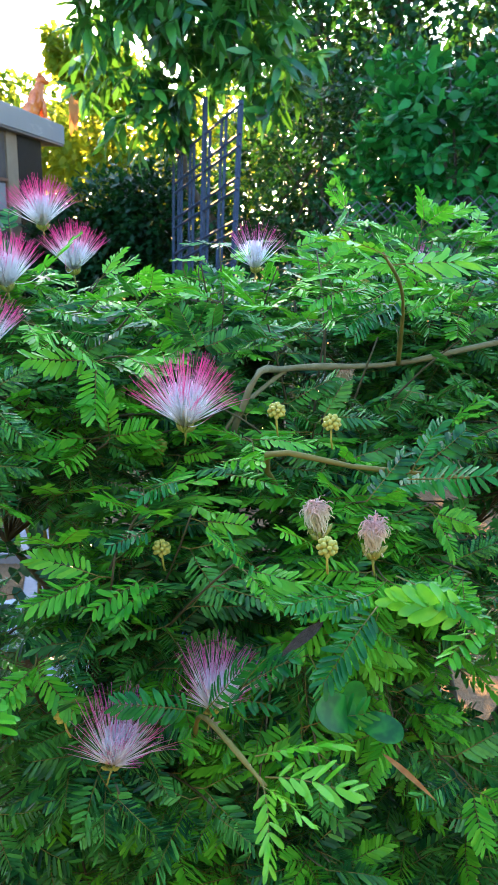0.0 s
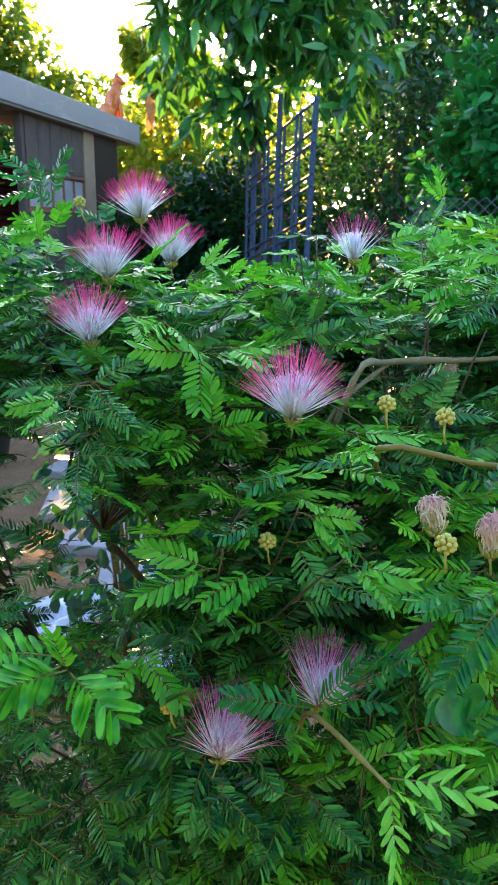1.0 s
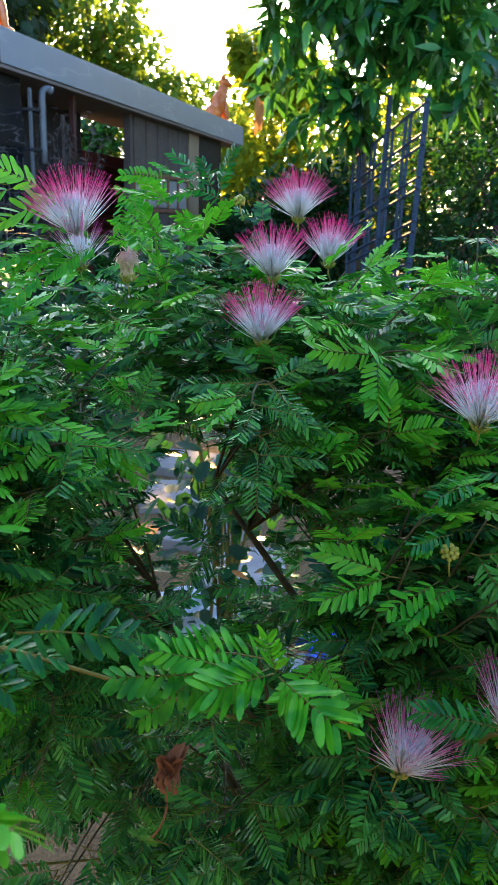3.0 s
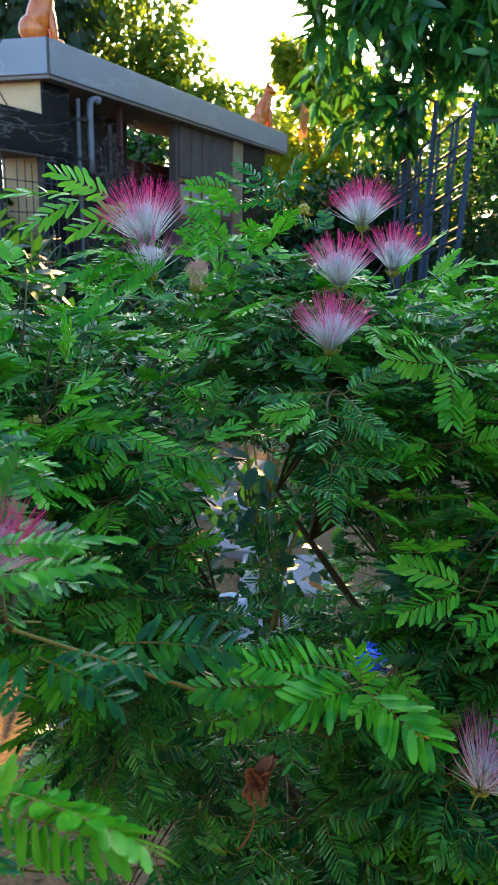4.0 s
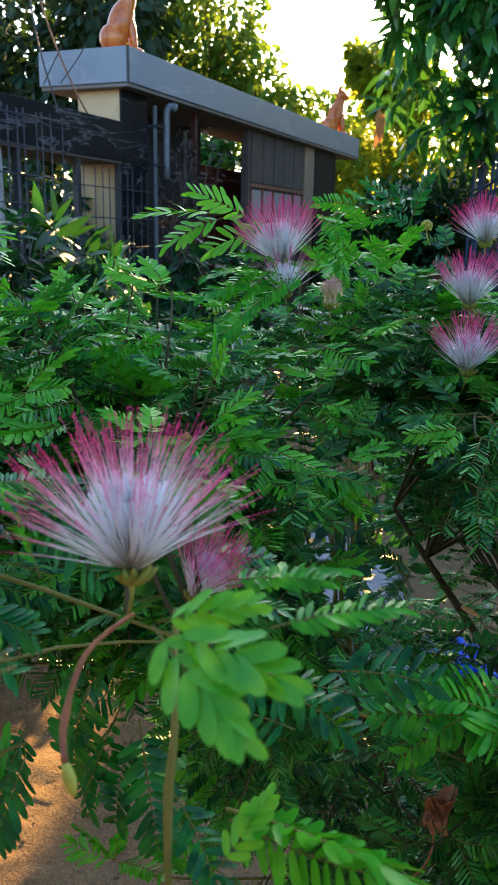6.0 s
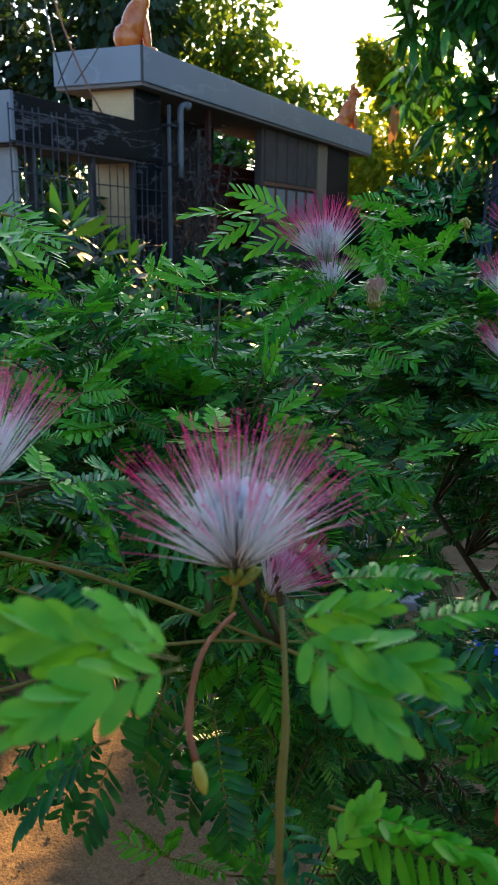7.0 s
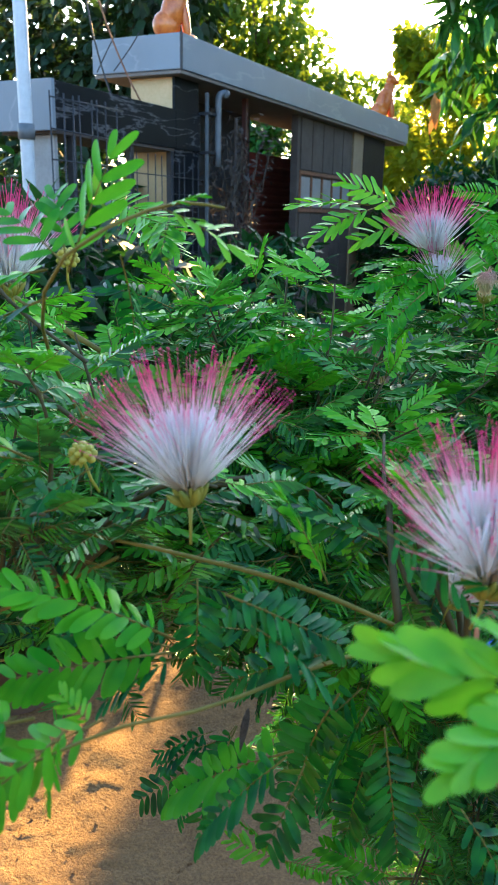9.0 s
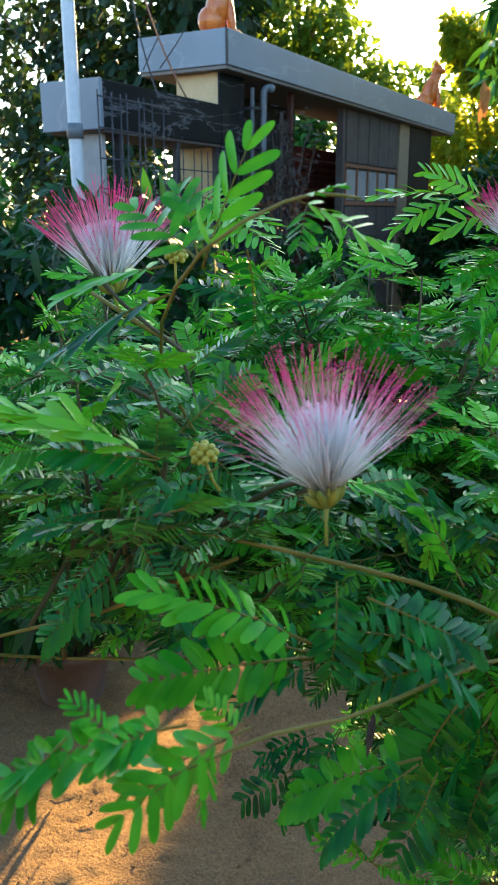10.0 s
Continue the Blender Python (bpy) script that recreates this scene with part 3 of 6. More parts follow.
def make_cables():
    rows = (((-3.55, 5.05, 3.6), (-3.45, 5.1, 2.6), (-3.05, 5.12, 1.96)), ((-3.31, 5.235, 2.42), (-3.36, 5.23, 2.35), (-3.46, 5.23, 2.19)), ((-3.12, 5.225, 2.42), (-3.17, 5.22, 2.34), (-3.32, 5.22, 2.19)), ((-3.56, 5.24, 2.9), (-3.5, 5.2, 2.4), (-3.28, 5.16, 1.96)))
    for k, (a, b, c) in enumerate(rows):
        V, T = tube_arrays(curve_pts(a, b, c, 14), 0.006 if k in (0, 3) else 0.004, 6)
        ob = link_mesh("cable", tri_mesh("cable", V, T, M["rust_rod"] if k == 0 else M["cable"]))
        tagged(ob, "dark cable hanging at the roof slab", "cable", "cables at the gatehouse")


make_cables()


def make_trellis():
    g = thing("metal_trellis", (0, 0, 0), "leaning blue-grey steel trellis panel", "trellis")
    TR, BR, TL, BL = (np.array(p) for p in ((-0.075, 6.0, 2.06), (-0.155, 6.0, 0.0), (-0.62, 6.8, 1.74), (-0.64, 6.8, 0.0)))

    def at(s, h):
        return (1 - s) * ((1 - h) * BR + h * TR) + s * ((1 - h) * BL + h * TL)

    def bar(name, a, b, r, label=""):
        V, T = tube_arrays([a, (a + b) / 2, b], r, 4)
        link_mesh(name, tri_mesh(name, V, T, M["steelblue"], smooth=False), g, None, label)

    for s in (0.0, 0.19, 0.25, 0.42, 0.49, 0.66, 0.72, 0.86, 0.91, 1.0):
        bar("post", at(s, 0.0), at(s, 1.0 if s in (0.0, 1.0) else 0.985) + (np.array([0, 0, 0.26]) if s == 0.49 else 0), 0.02 if s in (0.0, 0.49) else 0.0115)
    off = np.array([0.012, -0.032, 0.0])
    right, left = (BR - TR) / 2.06, (BL - TL) / 1.74
    for d in (0.02, 0.215, 0.295, 0.505, 0.585, 0.80, 0.875, 1.09, 1.165, 1.38, 1.455, 1.67, 1.745):
        bar("crossbar", TR + right * d + off, TL + left * d * 0.94 + off, 0.0125)


make_trellis()


def make_chainlink():
    """Wire netting behind the shrub: crossing zigzag wires."""
    g = thing("chain_link_fence", (0.0, 5.0, 0.0), "sagging grey chain link fence", "fence")
    parts = []
    x0, x1, z0, z1, cell = 0.35, 2.6, 0.0, 1.42, 0.072
    n = int((x1 - x0 + z1) / cell)
    for k in range(n):
        for s in (1, -1):
            a = x0 + k * cell - (z1 if s == 1 else 0)
            zs = np.linspace(z0, z1, 12)
            xs = a + (zs - z0 if s == 1 else z1 - zs)
            ok = (xs > x0) & (xs < x1)
            if ok.sum() > 2:
                yy = 0.03 * np.sin(4 * xs) + 0.006 * s * np.cos(40 * zs)
                parts.append(tube_arrays(np.stack([xs, yy, zs - 0.04 * np.sin(2 * xs) ** 2 * zs], -1)[ok], 0.0028, 4))
    V, T = join(parts)
    link_mesh("netting", tri_mesh("netting", V, T, M["chainlink"]), g, kind="stuff")
    for x in (1.75, 2.6):
        V, T = tube_arrays([(x, 0.06, 0), (x, 0.06, 0.8), (x, 0.06, 1.5)], 0.022, 10)
        link_mesh("fence_post", tri_mesh("fence_post", V, T, M["chainlink"]), g)


make_chainlink()

# ---- trees and hedges ----


def in_blobs(blobs, n, shell=0.0):
    """Points in a union of ellipsoids, more of them near the skin, and the way outwards."""
    w = np.array([b[1][0] * b[1][1] * b[1][2] for b in blobs]) ** 0.7
    pick = rng.choice(len(blobs), n, p=w / w.sum())
    C, R = np.array([b[0] for b in blobs], float)[pick], np.array([b[1] for b in blobs], float)[pick]
    d = rng.standard_normal((n, 3))
    d /= np.linalg.norm(d, axis=1)[:, None]
    r = (shell + (1 - shell) * rng.random(n)) ** (1 / 2.2)
    return C + d * R * r[:, None], d


def limbs(base, top, blobs, r0, n_limb, seed):
    """Trunk and limbs reaching into the crown: a list of tubes (the trunk first)."""
    r = np.random.default_rng(seed)
    base, top = np.array(base, float), np.array(top, float)
    t = np.linspace(0, 1, 9)[:, None]
    P = base + (top - base) * t + 0.06 * r.standard_normal((9, 3)) * t * (1.2 - t) * np.linalg.norm(top - base)
    P[0] = base
    out = [tube_arrays(P, r0 * np.linspace(1.25, 0.4, 9), 10)]
    for k in range(n_limb):
        c, rad = blobs[k % len(blobs)]
        end = np.array(c) + np.array(rad) * r.uniform(-0.8, 0.8, 3)
        s = P[min(8, 3 + int(r.random() * 6))]
        midp = (s + end) / 2 + np.array([0, 0, 0.15 * np.linalg.norm(end - s)])
        out.append(tube_arrays(curve_pts(s, midp, end, 8), r0 * np.linspace(0.4, 0.06, 8), 6))
    return out


def leaf_cloud(blobs, n, template, size, droop=0.5, out=0.8, jitter=0.6, shell=0.1, rosette=0, flat=0.3, gaps=(), thin=()):
    """Leaves, singly or in rosettes."""
    if rosette:
        C, D = in_blobs(blobs, n // rosette, shell)
        loc = np.repeat(C, rosette, axis=0)
        base = np.repeat(D * out + 0.4 * rng.standard_normal(D.shape), rosette, axis=0)
        side = rng.standard_normal(base.shape)
        X = 0.6 * base + side - np.array([0, 0, droop])
        loc = loc + 0.02 * rng.standard_normal(loc.shape)
    else:
        loc, D = in_blobs(blobs, n, shell)
        X = out * D + jitter * rng.standard_normal(D.shape) - np.array([0, 0, droop])
        base = D
    for x1, z1, keep in thin:  # sparser low on the outer side
        ok = (loc[:, 0] > x1) | (loc[:, 2] > z1) | (rng.random(len(loc)) < keep)
        loc, X, base = loc[ok], X[ok], base[ok]
    for x0, x1, z0, z1 in gaps:  # openings to the sky
        ok = ~((loc[:, 0] > x0) & (loc[:, 0] < x1) & (loc[:, 2] > z0) & (loc[:, 2] < z1))
        loc, X, base = loc[ok], X[ok], base[ok]
    Z = np.array([0, 0, 1.0]) + flat * base + 0.45 * rng.standard_normal(X.shape)
    sc = size[0] + (size[1] - size[0]) * rng.random(len(loc))
    return scatter(*template, frames_from(X, Z), loc, sc)


def make_tree(name, base, top, r0, blobs, n, template, size, mat, label, category="tree", n_limb=10, seed=1, crown="crown", **kw):
    g = thing(name, base, label, category)
    off = Matrix.Translation(-Vector(base))
    tubes = limbs(base, top, blobs, r0, n_limb, seed)
    link_mesh("trunk", tri_mesh("trunk", *tubes[0], M["trunk"]), g, off)
    for tb in tubes[1:]:
        link_mesh("limb", tri_mesh("limb", *tb, M["trunk"]), g, off)
    V, T = leaf_cloud(blobs, n, template, size, **kw)
    link_mesh(crown, tri_mesh(crown, V, T, mat), g, off, kind="stuff")
    return g


# second list: unseen upper crown, added to keep direct sun off the shrub
MANGO = [((-0.65, 6.95, 2.85), (0.55, 0.35, 0.3)), ((-0.55, 6.6, 2.75), (0.75, 0.55, 0.65)), ((-1.2, 6.6, 2.75), (0.42, 0.4, 0.7)), ((-0.1, 6.5, 3.3), (0.7, 0.55, 0.7)), ((-0.85, 6.6, 2.15), (0.4, 0.35, 0.4)), ((-1.0, 6.6, 3.7), (0.8, 0.6, 0.7)), ((0.15, 6.3, 2.45), (0.35, 0.3, 0.5)), ] + [((-1.35, 6.7, 3.55), (0.5, 0.4, 0.35)), ((-1.6, 6.7, 3.75), (0.4, 0.3, 0.25)), ((-1.0, 8.2, 4.0), (1.2, 0.4, 0.62)), ((-0.2, 7.6, 3.9), (0.9, 0.4, 0.65)), ((-1.6, 9.0, 4.25), (0.8, 0.4, 0.62))]
mango = make_tree("mango_tree", (-0.55, 8.3, 0), (-0.6, 6.9, 3.4), 0.05, MANGO, 7300, LANCE, (0.17, 0.28), M["mango"], "mango tree with long drooping dark leaves", seed=3, droop=0.85, rosette=8, out=0.8, gaps=[(-3.0, -1.42, 1.9, 3.22)], thin=[(-0.75, 2.95, 0.45)])


def make_dead_mango_leaves():
    loc = np.array([(-1.24, 5.95, 2.08), (-1.2, 5.96, 2.04), (-0.62, 5.95, 2.95)])
    X = np.array([[0.1, 0, -1.0], [-0.3, 0, -1], [0.2, -0.1, -1]])
    V, T = scatter(*LANCE, frames_from(X, np.tile([0.1, -1.0, 0.2], (len(loc), 1))), loc, np.full(len(loc), 0.24))
    link_mesh("dead_leaves", tri_mesh("dead_leaves", V, T, M["dead_leaf"]), mango, Matrix.Translation((0.55, -8.3, 0)), "brown hanging leaves", "stuff")


make_dead_mango_leaves()

# the doubled masses are added to block sun beside the lit ground strip
SUNNY = [((-2.4, 12.2, 2.1), (0.9, 0.6, 0.8)), ((-1.6, 12.4, 2.2), (0.8, 0.5, 0.9)), ((-3.2, 12.8, 2.3), (0.8, 0.5, 0.7)), ((-0.6, 12.6, 2.2), (0.9, 0.5, 1.1)), ((-2.05, 12.4, 3.2), (0.65, 0.5, 0.5))] + [((-2.58, 12.4, 3.5), (0.34, 0.35, 0.36)), ((-2.1, 12.5, 3.35), (0.4, 0.35, 0.32)), ((-2.3, 12.4, 3.1), (0.35, 0.3, 0.28)), ((-2.78, 12.4, 3.66), (0.17, 0.3, 0.28))] * 2
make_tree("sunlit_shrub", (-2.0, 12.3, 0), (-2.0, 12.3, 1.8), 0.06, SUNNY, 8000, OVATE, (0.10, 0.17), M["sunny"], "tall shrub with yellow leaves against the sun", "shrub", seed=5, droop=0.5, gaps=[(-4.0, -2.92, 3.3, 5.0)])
LOWHEDGE = [((-1.5, 9.2, 0.95), (0.75, 0.5, 0.9)), ((-0.7, 8.8, 1.0), (0.7, 0.4, 1.0)), ((-2.0, 9.4, 0.7), (0.7, 0.5, 0.85)), ((-1.1, 9.0, 1.3), (0.5, 0.4, 0.65))]
make_tree("garden_bush", (-1.4, 9.2, 0), (-1.3, 9.1, 0.9), 0.05, LOWHEDGE, 12000, SMALL, (0.07, 0.12), M["hedge"], "dark green bush behind the trellis", "bush", seed=6, droop=0.3)
FEATHER = [((-5.6, 14.0, 5.0), (1.5, 0.9, 1.6)), ((-6.8, 14.2, 4.2), (1.3, 0.9, 1.8)), ((-4.7, 14.0, 3.8), (0.9, 0.6, 0.8)), ((-3.9, 14.3, 3.1), (1.1, 0.6, 0.5)), ((-5.4, 14.0, 3.2), (1.4, 0.7, 0.9)), ((-3.0, 14.6, 2.75), (0.9, 0.5, 0.45))]
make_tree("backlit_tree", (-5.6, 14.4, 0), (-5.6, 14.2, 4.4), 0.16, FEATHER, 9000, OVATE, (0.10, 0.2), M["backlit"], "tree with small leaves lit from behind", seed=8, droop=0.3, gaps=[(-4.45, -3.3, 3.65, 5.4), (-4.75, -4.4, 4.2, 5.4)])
DARKT = [((-8.2, 12.5, 4.3), (1.6, 1.2, 1.8)), ((-7.0, 12.0, 3.3), (1.2, 0.9, 1.1)), ((-9.8, 12.5, 3.6), (1.5, 1.0, 1.8)), ((-6.2, 11.6, 4.6), (0.9, 0.8, 1.3)), ((-8.5, 11.5, 2.0), (2.0, 0.8, 1.2))]
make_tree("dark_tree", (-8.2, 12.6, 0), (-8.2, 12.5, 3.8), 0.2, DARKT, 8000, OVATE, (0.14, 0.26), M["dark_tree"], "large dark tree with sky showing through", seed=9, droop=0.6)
COURT = [((-4.2, 9.3, 1.95), (0.5, 0.35, 0.4)), ((-3.9, 9.0, 1.5), (0.4, 0.3, 0.4)), ((-4.5, 9.6, 1.5), (0.5, 0.35, 0.5)), ((-4.0, 9.4, 2.25), (0.55, 0.35, 0.35)), ((-3.7, 9.3, 1.9), (0.35, 0.3, 0.35))]
make_tree("courtyard_shrub", (-4.2, 9.3, 0), (-4.2, 9.3, 1.6), 0.03, COURT, 2300, OVATE, (0.09, 0.16), M["mango"], "leafy green shrub beyond the open gateway", "shrub", seed=17, droop=0.5)
VINES = [((0.55, 7.7, 1.3), (0.75, 0.35, 1.2)), ((1.3, 7.9, 1.6), (0.9, 0.4, 1.3)), ((0.0, 7.9, 1.2), (0.5, 0.3, 1.1)), ((2.3, 7.8, 1.4), (0.9, 0.4, 1.4))]
make_tree("climber_hedge", (0.6, 7.8, 0), (0.7, 7.8, 1.8), 0.04, VINES, 15000, SMALL, (0.06, 0.1), M["hedge"], "dense wall of small-leaved green climbers", "hedge", seed=11, droop=0.6, shell=0.4)
RTREES = [((1.0, 10.5, 3.5), (1.2, 0.8, 1.2)), ((2.3, 10.3, 3.7), (1.3, 0.8, 1.4)), ((3.4, 10.2, 3.2), (1.2, 0.8, 1.6)), ((0.2, 10.8, 4.3), (1.0, 0.7, 1.0)), ((1.6, 10.4, 4.8), (1.6, 0.8, 1.0)), ((1.6, 10.6, 2.2), (1.8, 0.6, 1.0))]
make_tree("garden_tree", (1.8, 10.6, 0), (1.7, 10.4, 3.6), 0.14, RTREES, 13000, OVATE, (0.1, 0.16), M["hedge"], "leafy green tree with evening light in its gaps", seed=12, droop=0.4)
BEHIND = [((x, 17.0 + (k % 3), 1.2 + 0.5 * (k % 2)), (2.0, 0.8, 1.5)) for k, x in enumerate(np.linspace(-14, 12, 14))] + [((x, 16.5, 3.6), (1.6, 0.7, 1.6)) for x in (0.2, 2.2, 4.4, 6.4)]
make_tree("far_treeline", (0.0, 17.5, 0), (0.0, 17.5, 1.5), 0.1, BEHIND, 17000, SMALL, (0.22, 0.4), M["hedge"], "far line of green trees", "trees", n_limb=14, seed=13)
GLOSSY = [((1.35, 5.7, 1.75), (0.6, 0.45, 0.55)), ((2.0, 5.6, 2.0), (0.6, 0.45, 0.6)), ((0.95, 5.8, 1.5), (0.35, 0.3, 0.35)), ((1.7, 5.7, 1.3), (0.8, 0.4, 0.4)), ((1.1, 5.9, 2.05), (0.3, 0.3, 0.3))]
make_tree("glossy_shrub", (1.5, 5.8, 0), (1.5, 5.8, 1.6), 0.05, GLOSSY, 5200, OBOV, (0.09, 0.15), M["obovate"], "shrub with rosettes of glossy rounded leaves", "shrub", seed=14, rosette=7, droop=-0.1, shell=0.5, out=1.2)
LEFTP = [((-2.15, 3.0, 0.95), (0.35, 0.3, 0.35)), ((-1.93, 3.2, 0.8), (0.28, 0.3, 0.35)), ((-2.5, 3.2, 1.0), (0.35, 0.3, 0.3)), ((-2.1, 3.0, 0.45), (0.6, 0.4, 0.4))]
make_tree("leafy_garden_plant", (-2.0, 3.1, 0), (-2.0, 3.1, 0.9), 0.025, LEFTP, 1500, LANCE, (0.12, 0.19), M["hedge"], "tall leafy garden plant by the fence", "plant", seed=15, rosette=6, droop=0.2, shell=0.3)
FENCEP = [((-3.35, 5.2, 0.85), (0.35, 0.3, 0.75)), ((-2.95, 4.75, 0.7), (0.3, 0.25, 0.6)), ((-3.75, 4.9, 0.9), (0.4, 0.3, 0.8)), ((-4.0, 4.2, 0.6), (0.5, 0.4, 0.75)), ((-4.5, 4.6, 0.7), (0.5, 0.4, 0.8)), ((-2.5, 4.4, 0.55), (0.35, 0.3, 0.5)), ((-2.35, 5.2, 0.6), (0.3, 0.35, 0.55)), ((-2.3, 6.1, 0.6), (0.3, 0.4, 0.55))]
make_tree("shade_plant", (-3.3, 5.0, 0), (-3.3, 5.0, 0.9), 0.025, FENCEP, 5200, LANCE, (0.12, 0.2), M["hedge"], "dark leafy plant behind the wire fence", "plant", seed=16, rosette=6, droop=0.4, shell=0.3)

# ---- flowering shrub in front: feathery leaves, pink and white powder puffs ----


def leaflet(width):
    """A small flat leaflet along +x, rounded at both ends, its tip bent down a little."""
    w = width / 2
    V = np.array([(0.0, 0.0, 0.0), (0.16, w * 0.82, 0.0), (0.78, w, -0.035), (1.0, 0.06 * width, -0.08), (0.84, -w * 0.8, -0.05), (0.2, -w * 0.95, 0.0)])
    return V, np.array([(0, 2, 1), (0, 3, 2), (0, 4, 3), (0, 5, 4)])[:, ::-1]


def pinna(pairs, ll, lw, angle, seed, n=3, droop=0.12, twist=0.5):
    """One feather of a leaf along +x, 1 long: paired leaflets on a thin rib. Returns vertices, triangles, material indices."""
    r = np.random.default_rng(seed)
    rib = np.linspace(0, 1, 4)
    bend = 0.09 * r.standard_normal()
    P = np.stack([rib, bend * rib ** 2, -droop * rib ** 2], -1)
    parts, mi = [tube_arrays(P, np.linspace(0.011, 0.004, 4), 3)], []
    mi.append(np.ones(len(parts[0][1]), int))
    bl = leaflet(lw / ll) if n == 0 else blade(1.0, lw / ll, n, 0.08, 0.22, shape="oblong")
    for k in range(pairs):
        s = 0.13 + 0.87 * (k + 0.3) / pairs
        f = 0.72 + 0.4 * math.sin(math.pi * (0.15 + 0.75 * k / max(1, pairs - 1)))
        o = np.array([s, bend * s ** 2, -droop * s ** 2])
        for side in (1, -1):
            a = radians(angle - 22 * (k / max(1, pairs - 1)) ** 2 + 6 * r.standard_normal()) * side
            tilt = 0.3 * r.standard_normal()
            X = np.array([[math.cos(a), math.sin(a), -0.12 + 0.14 * r.standard_normal()]])
            Z = np.array([[0.15 * r.standard_normal() - twist, tilt, 1.0]])
            V, T = scatter(*bl, frames_from(X, Z), o[None], np.array([ll * f * (0.92 + 0.16 * r.random())]))
            parts.append((V, T))
            mi.append(np.zeros(len(T), int))
    V, T = join(parts)
    return V, T, np.concatenate(mi)


def compound(pinnas, spread, seed):
    """A leaf: a short stalk and two feathers."""
    r = np.random.default_rng(seed)
    parts, mi = [], []
    st = tube_arrays([(0, 0, 0), (0.1, 0, 0.02), (0.2, 0, 0.02)], 0.012, 3)
    parts.append(st)
    mi.append(np.ones(len(st[1]), int))
    for s, (V, T, m) in zip((1, -1), pinnas):
        a = radians(spread + 6 * r.standard_normal()) * s
        R = np.array(pose(0, 0, 0, 14 * s * r.random(), 6 * r.standard_normal(), math.degrees(a)).to_3x3())
        parts.append((V @ R.T * (0.9 + 0.2 * r.random()) + np.array([0.19, 0, 0.02]), T))
        mi.append(m)
    V, T = join(parts)
    return V, T, np.concatenate(mi)


PIN = {
    "mature": [pinna(12, 0.28, 0.064, 66, 1, 0, twist=0.6), pinna(14, 0.26, 0.056, 64, 2, 0, twist=0.9), pinna(11, 0.29, 0.068, 62, 3, 0, twist=0.3)],
    "young": [pinna(11, 0.29, 0.076, 58, 4, 0, twist=0.3), pinna(12, 0.27, 0.07, 56, 5, 0, twist=0.6), pinna(10, 0.30, 0.08, 54, 6, 0, twist=0.2)],
    "deep": [pinna(10, 0.29, 0.075, 64, 9, 0, twist=0.6), pinna(11, 0.28, 0.07, 62, 10, 0, twist=0.4)],
    "fine": [pinna(15, 0.24, 0.05, 66, 7, 0, twist=0.9), pinna(13, 0.26, 0.056, 64, 8, 0, twist=0.5)],
}
# larger single feathers: short, middling and long ones, with more leaflets the longer they are
NEAR_PIN = {k: [pinna(p, ll, lw * (0.98 if k == "young" else 0.82), an, 20 + i, 6, dr, 0.25) for i, (p, ll, lw, an, dr) in enumerate((
    (6, 0.40, 0.125, 60, 0.14), (6, 0.38, 0.12, 64, 0.2), (8, 0.28, 0.09, 62, 0.16), (9, 0.26, 0.08, 64, 0.1), (12, 0.235, 0.072, 66, 0.16), (13, 0.225, 0.07, 62, 0.12)))] for k in ("mature", "young")}
NEAR_PIN["fine"] = [pinna(14, 0.18, 0.055, 62, 44 + i, 6, 0.14, 0.3) for i in range(6)]
NEAR_PIN["fresh"] = [pinna(p, ll, lw, an, 33 + i, 6, 0.2, 0.15) for i, (p, ll, lw, an) in enumerate(((5, 0.42, 0.11, 52), (6, 0.38, 0.10, 55), (7, 0.31, 0.08, 52), (8, 0.29, 0.075, 54), (9, 0.29, 0.075, 54), (9, 0.3, 0.072, 50)))]
# half-unfolded feathers: few broad leaflets; and folded ones with leaflets laid forward
NEAR_PIN["broad"] = [pinna(6, 0.36, 0.125, 34, 60 + i, 8, 0.22, 0.3) for i in range(6)]
NEAR_PIN["broadf"] = [pinna(6, 0.34, 0.085, 48, 70 + i, 8, 0.15, 0.3) for i in range(6)]
NEAR_PIN["fan"] = [pinna(9, 0.42, 0.10, 46, 90 + i, 6, 0.15, 0.3) for i in range(6)]
NEAR_PIN["open"] = [pinna(5, 0.34, 0.085, 44, 100 + i, 8, 0.1, 0.25) for i in range(6)]
NEAR_PIN["fold"] = [pinna(10, 0.28, 0.075, 32, 80 + i, 6, 0.1, 0.6) for i in range(6)]
LEAVES = {
    "mature": [compound((PIN["mature"][a], PIN["mature"][b]), sp, 30 + a) for a, b, sp in ((0, 1, 30), (1, 2, 38), (2, 0, 24), (1, 0, 45))],
    "young": [compound((PIN["young"][a], PIN["young"][b]), sp, 40 + a) for a, b, sp in ((0, 1, 28), (1, 2, 34), (2, 0, 40))],
    "fine": [compound((PIN["fine"][0], PIN["fine"][1]), sp, 50) for sp in (26, 36)],
    "deep": [compound((PIN["deep"][0], PIN["deep"][1]), sp, 55) for sp in (28, 38)],
}

SHRUB_BASE = (0.10, 0.80, 0.0)
shrub = thing("powder_puff_shrub", SHRUB_BASE, "flowering shrub with feathery leaves and pink-white puffs", "shrub")
IN_SHRUB = Matrix.Translation(-Vector(SHRUB_BASE))
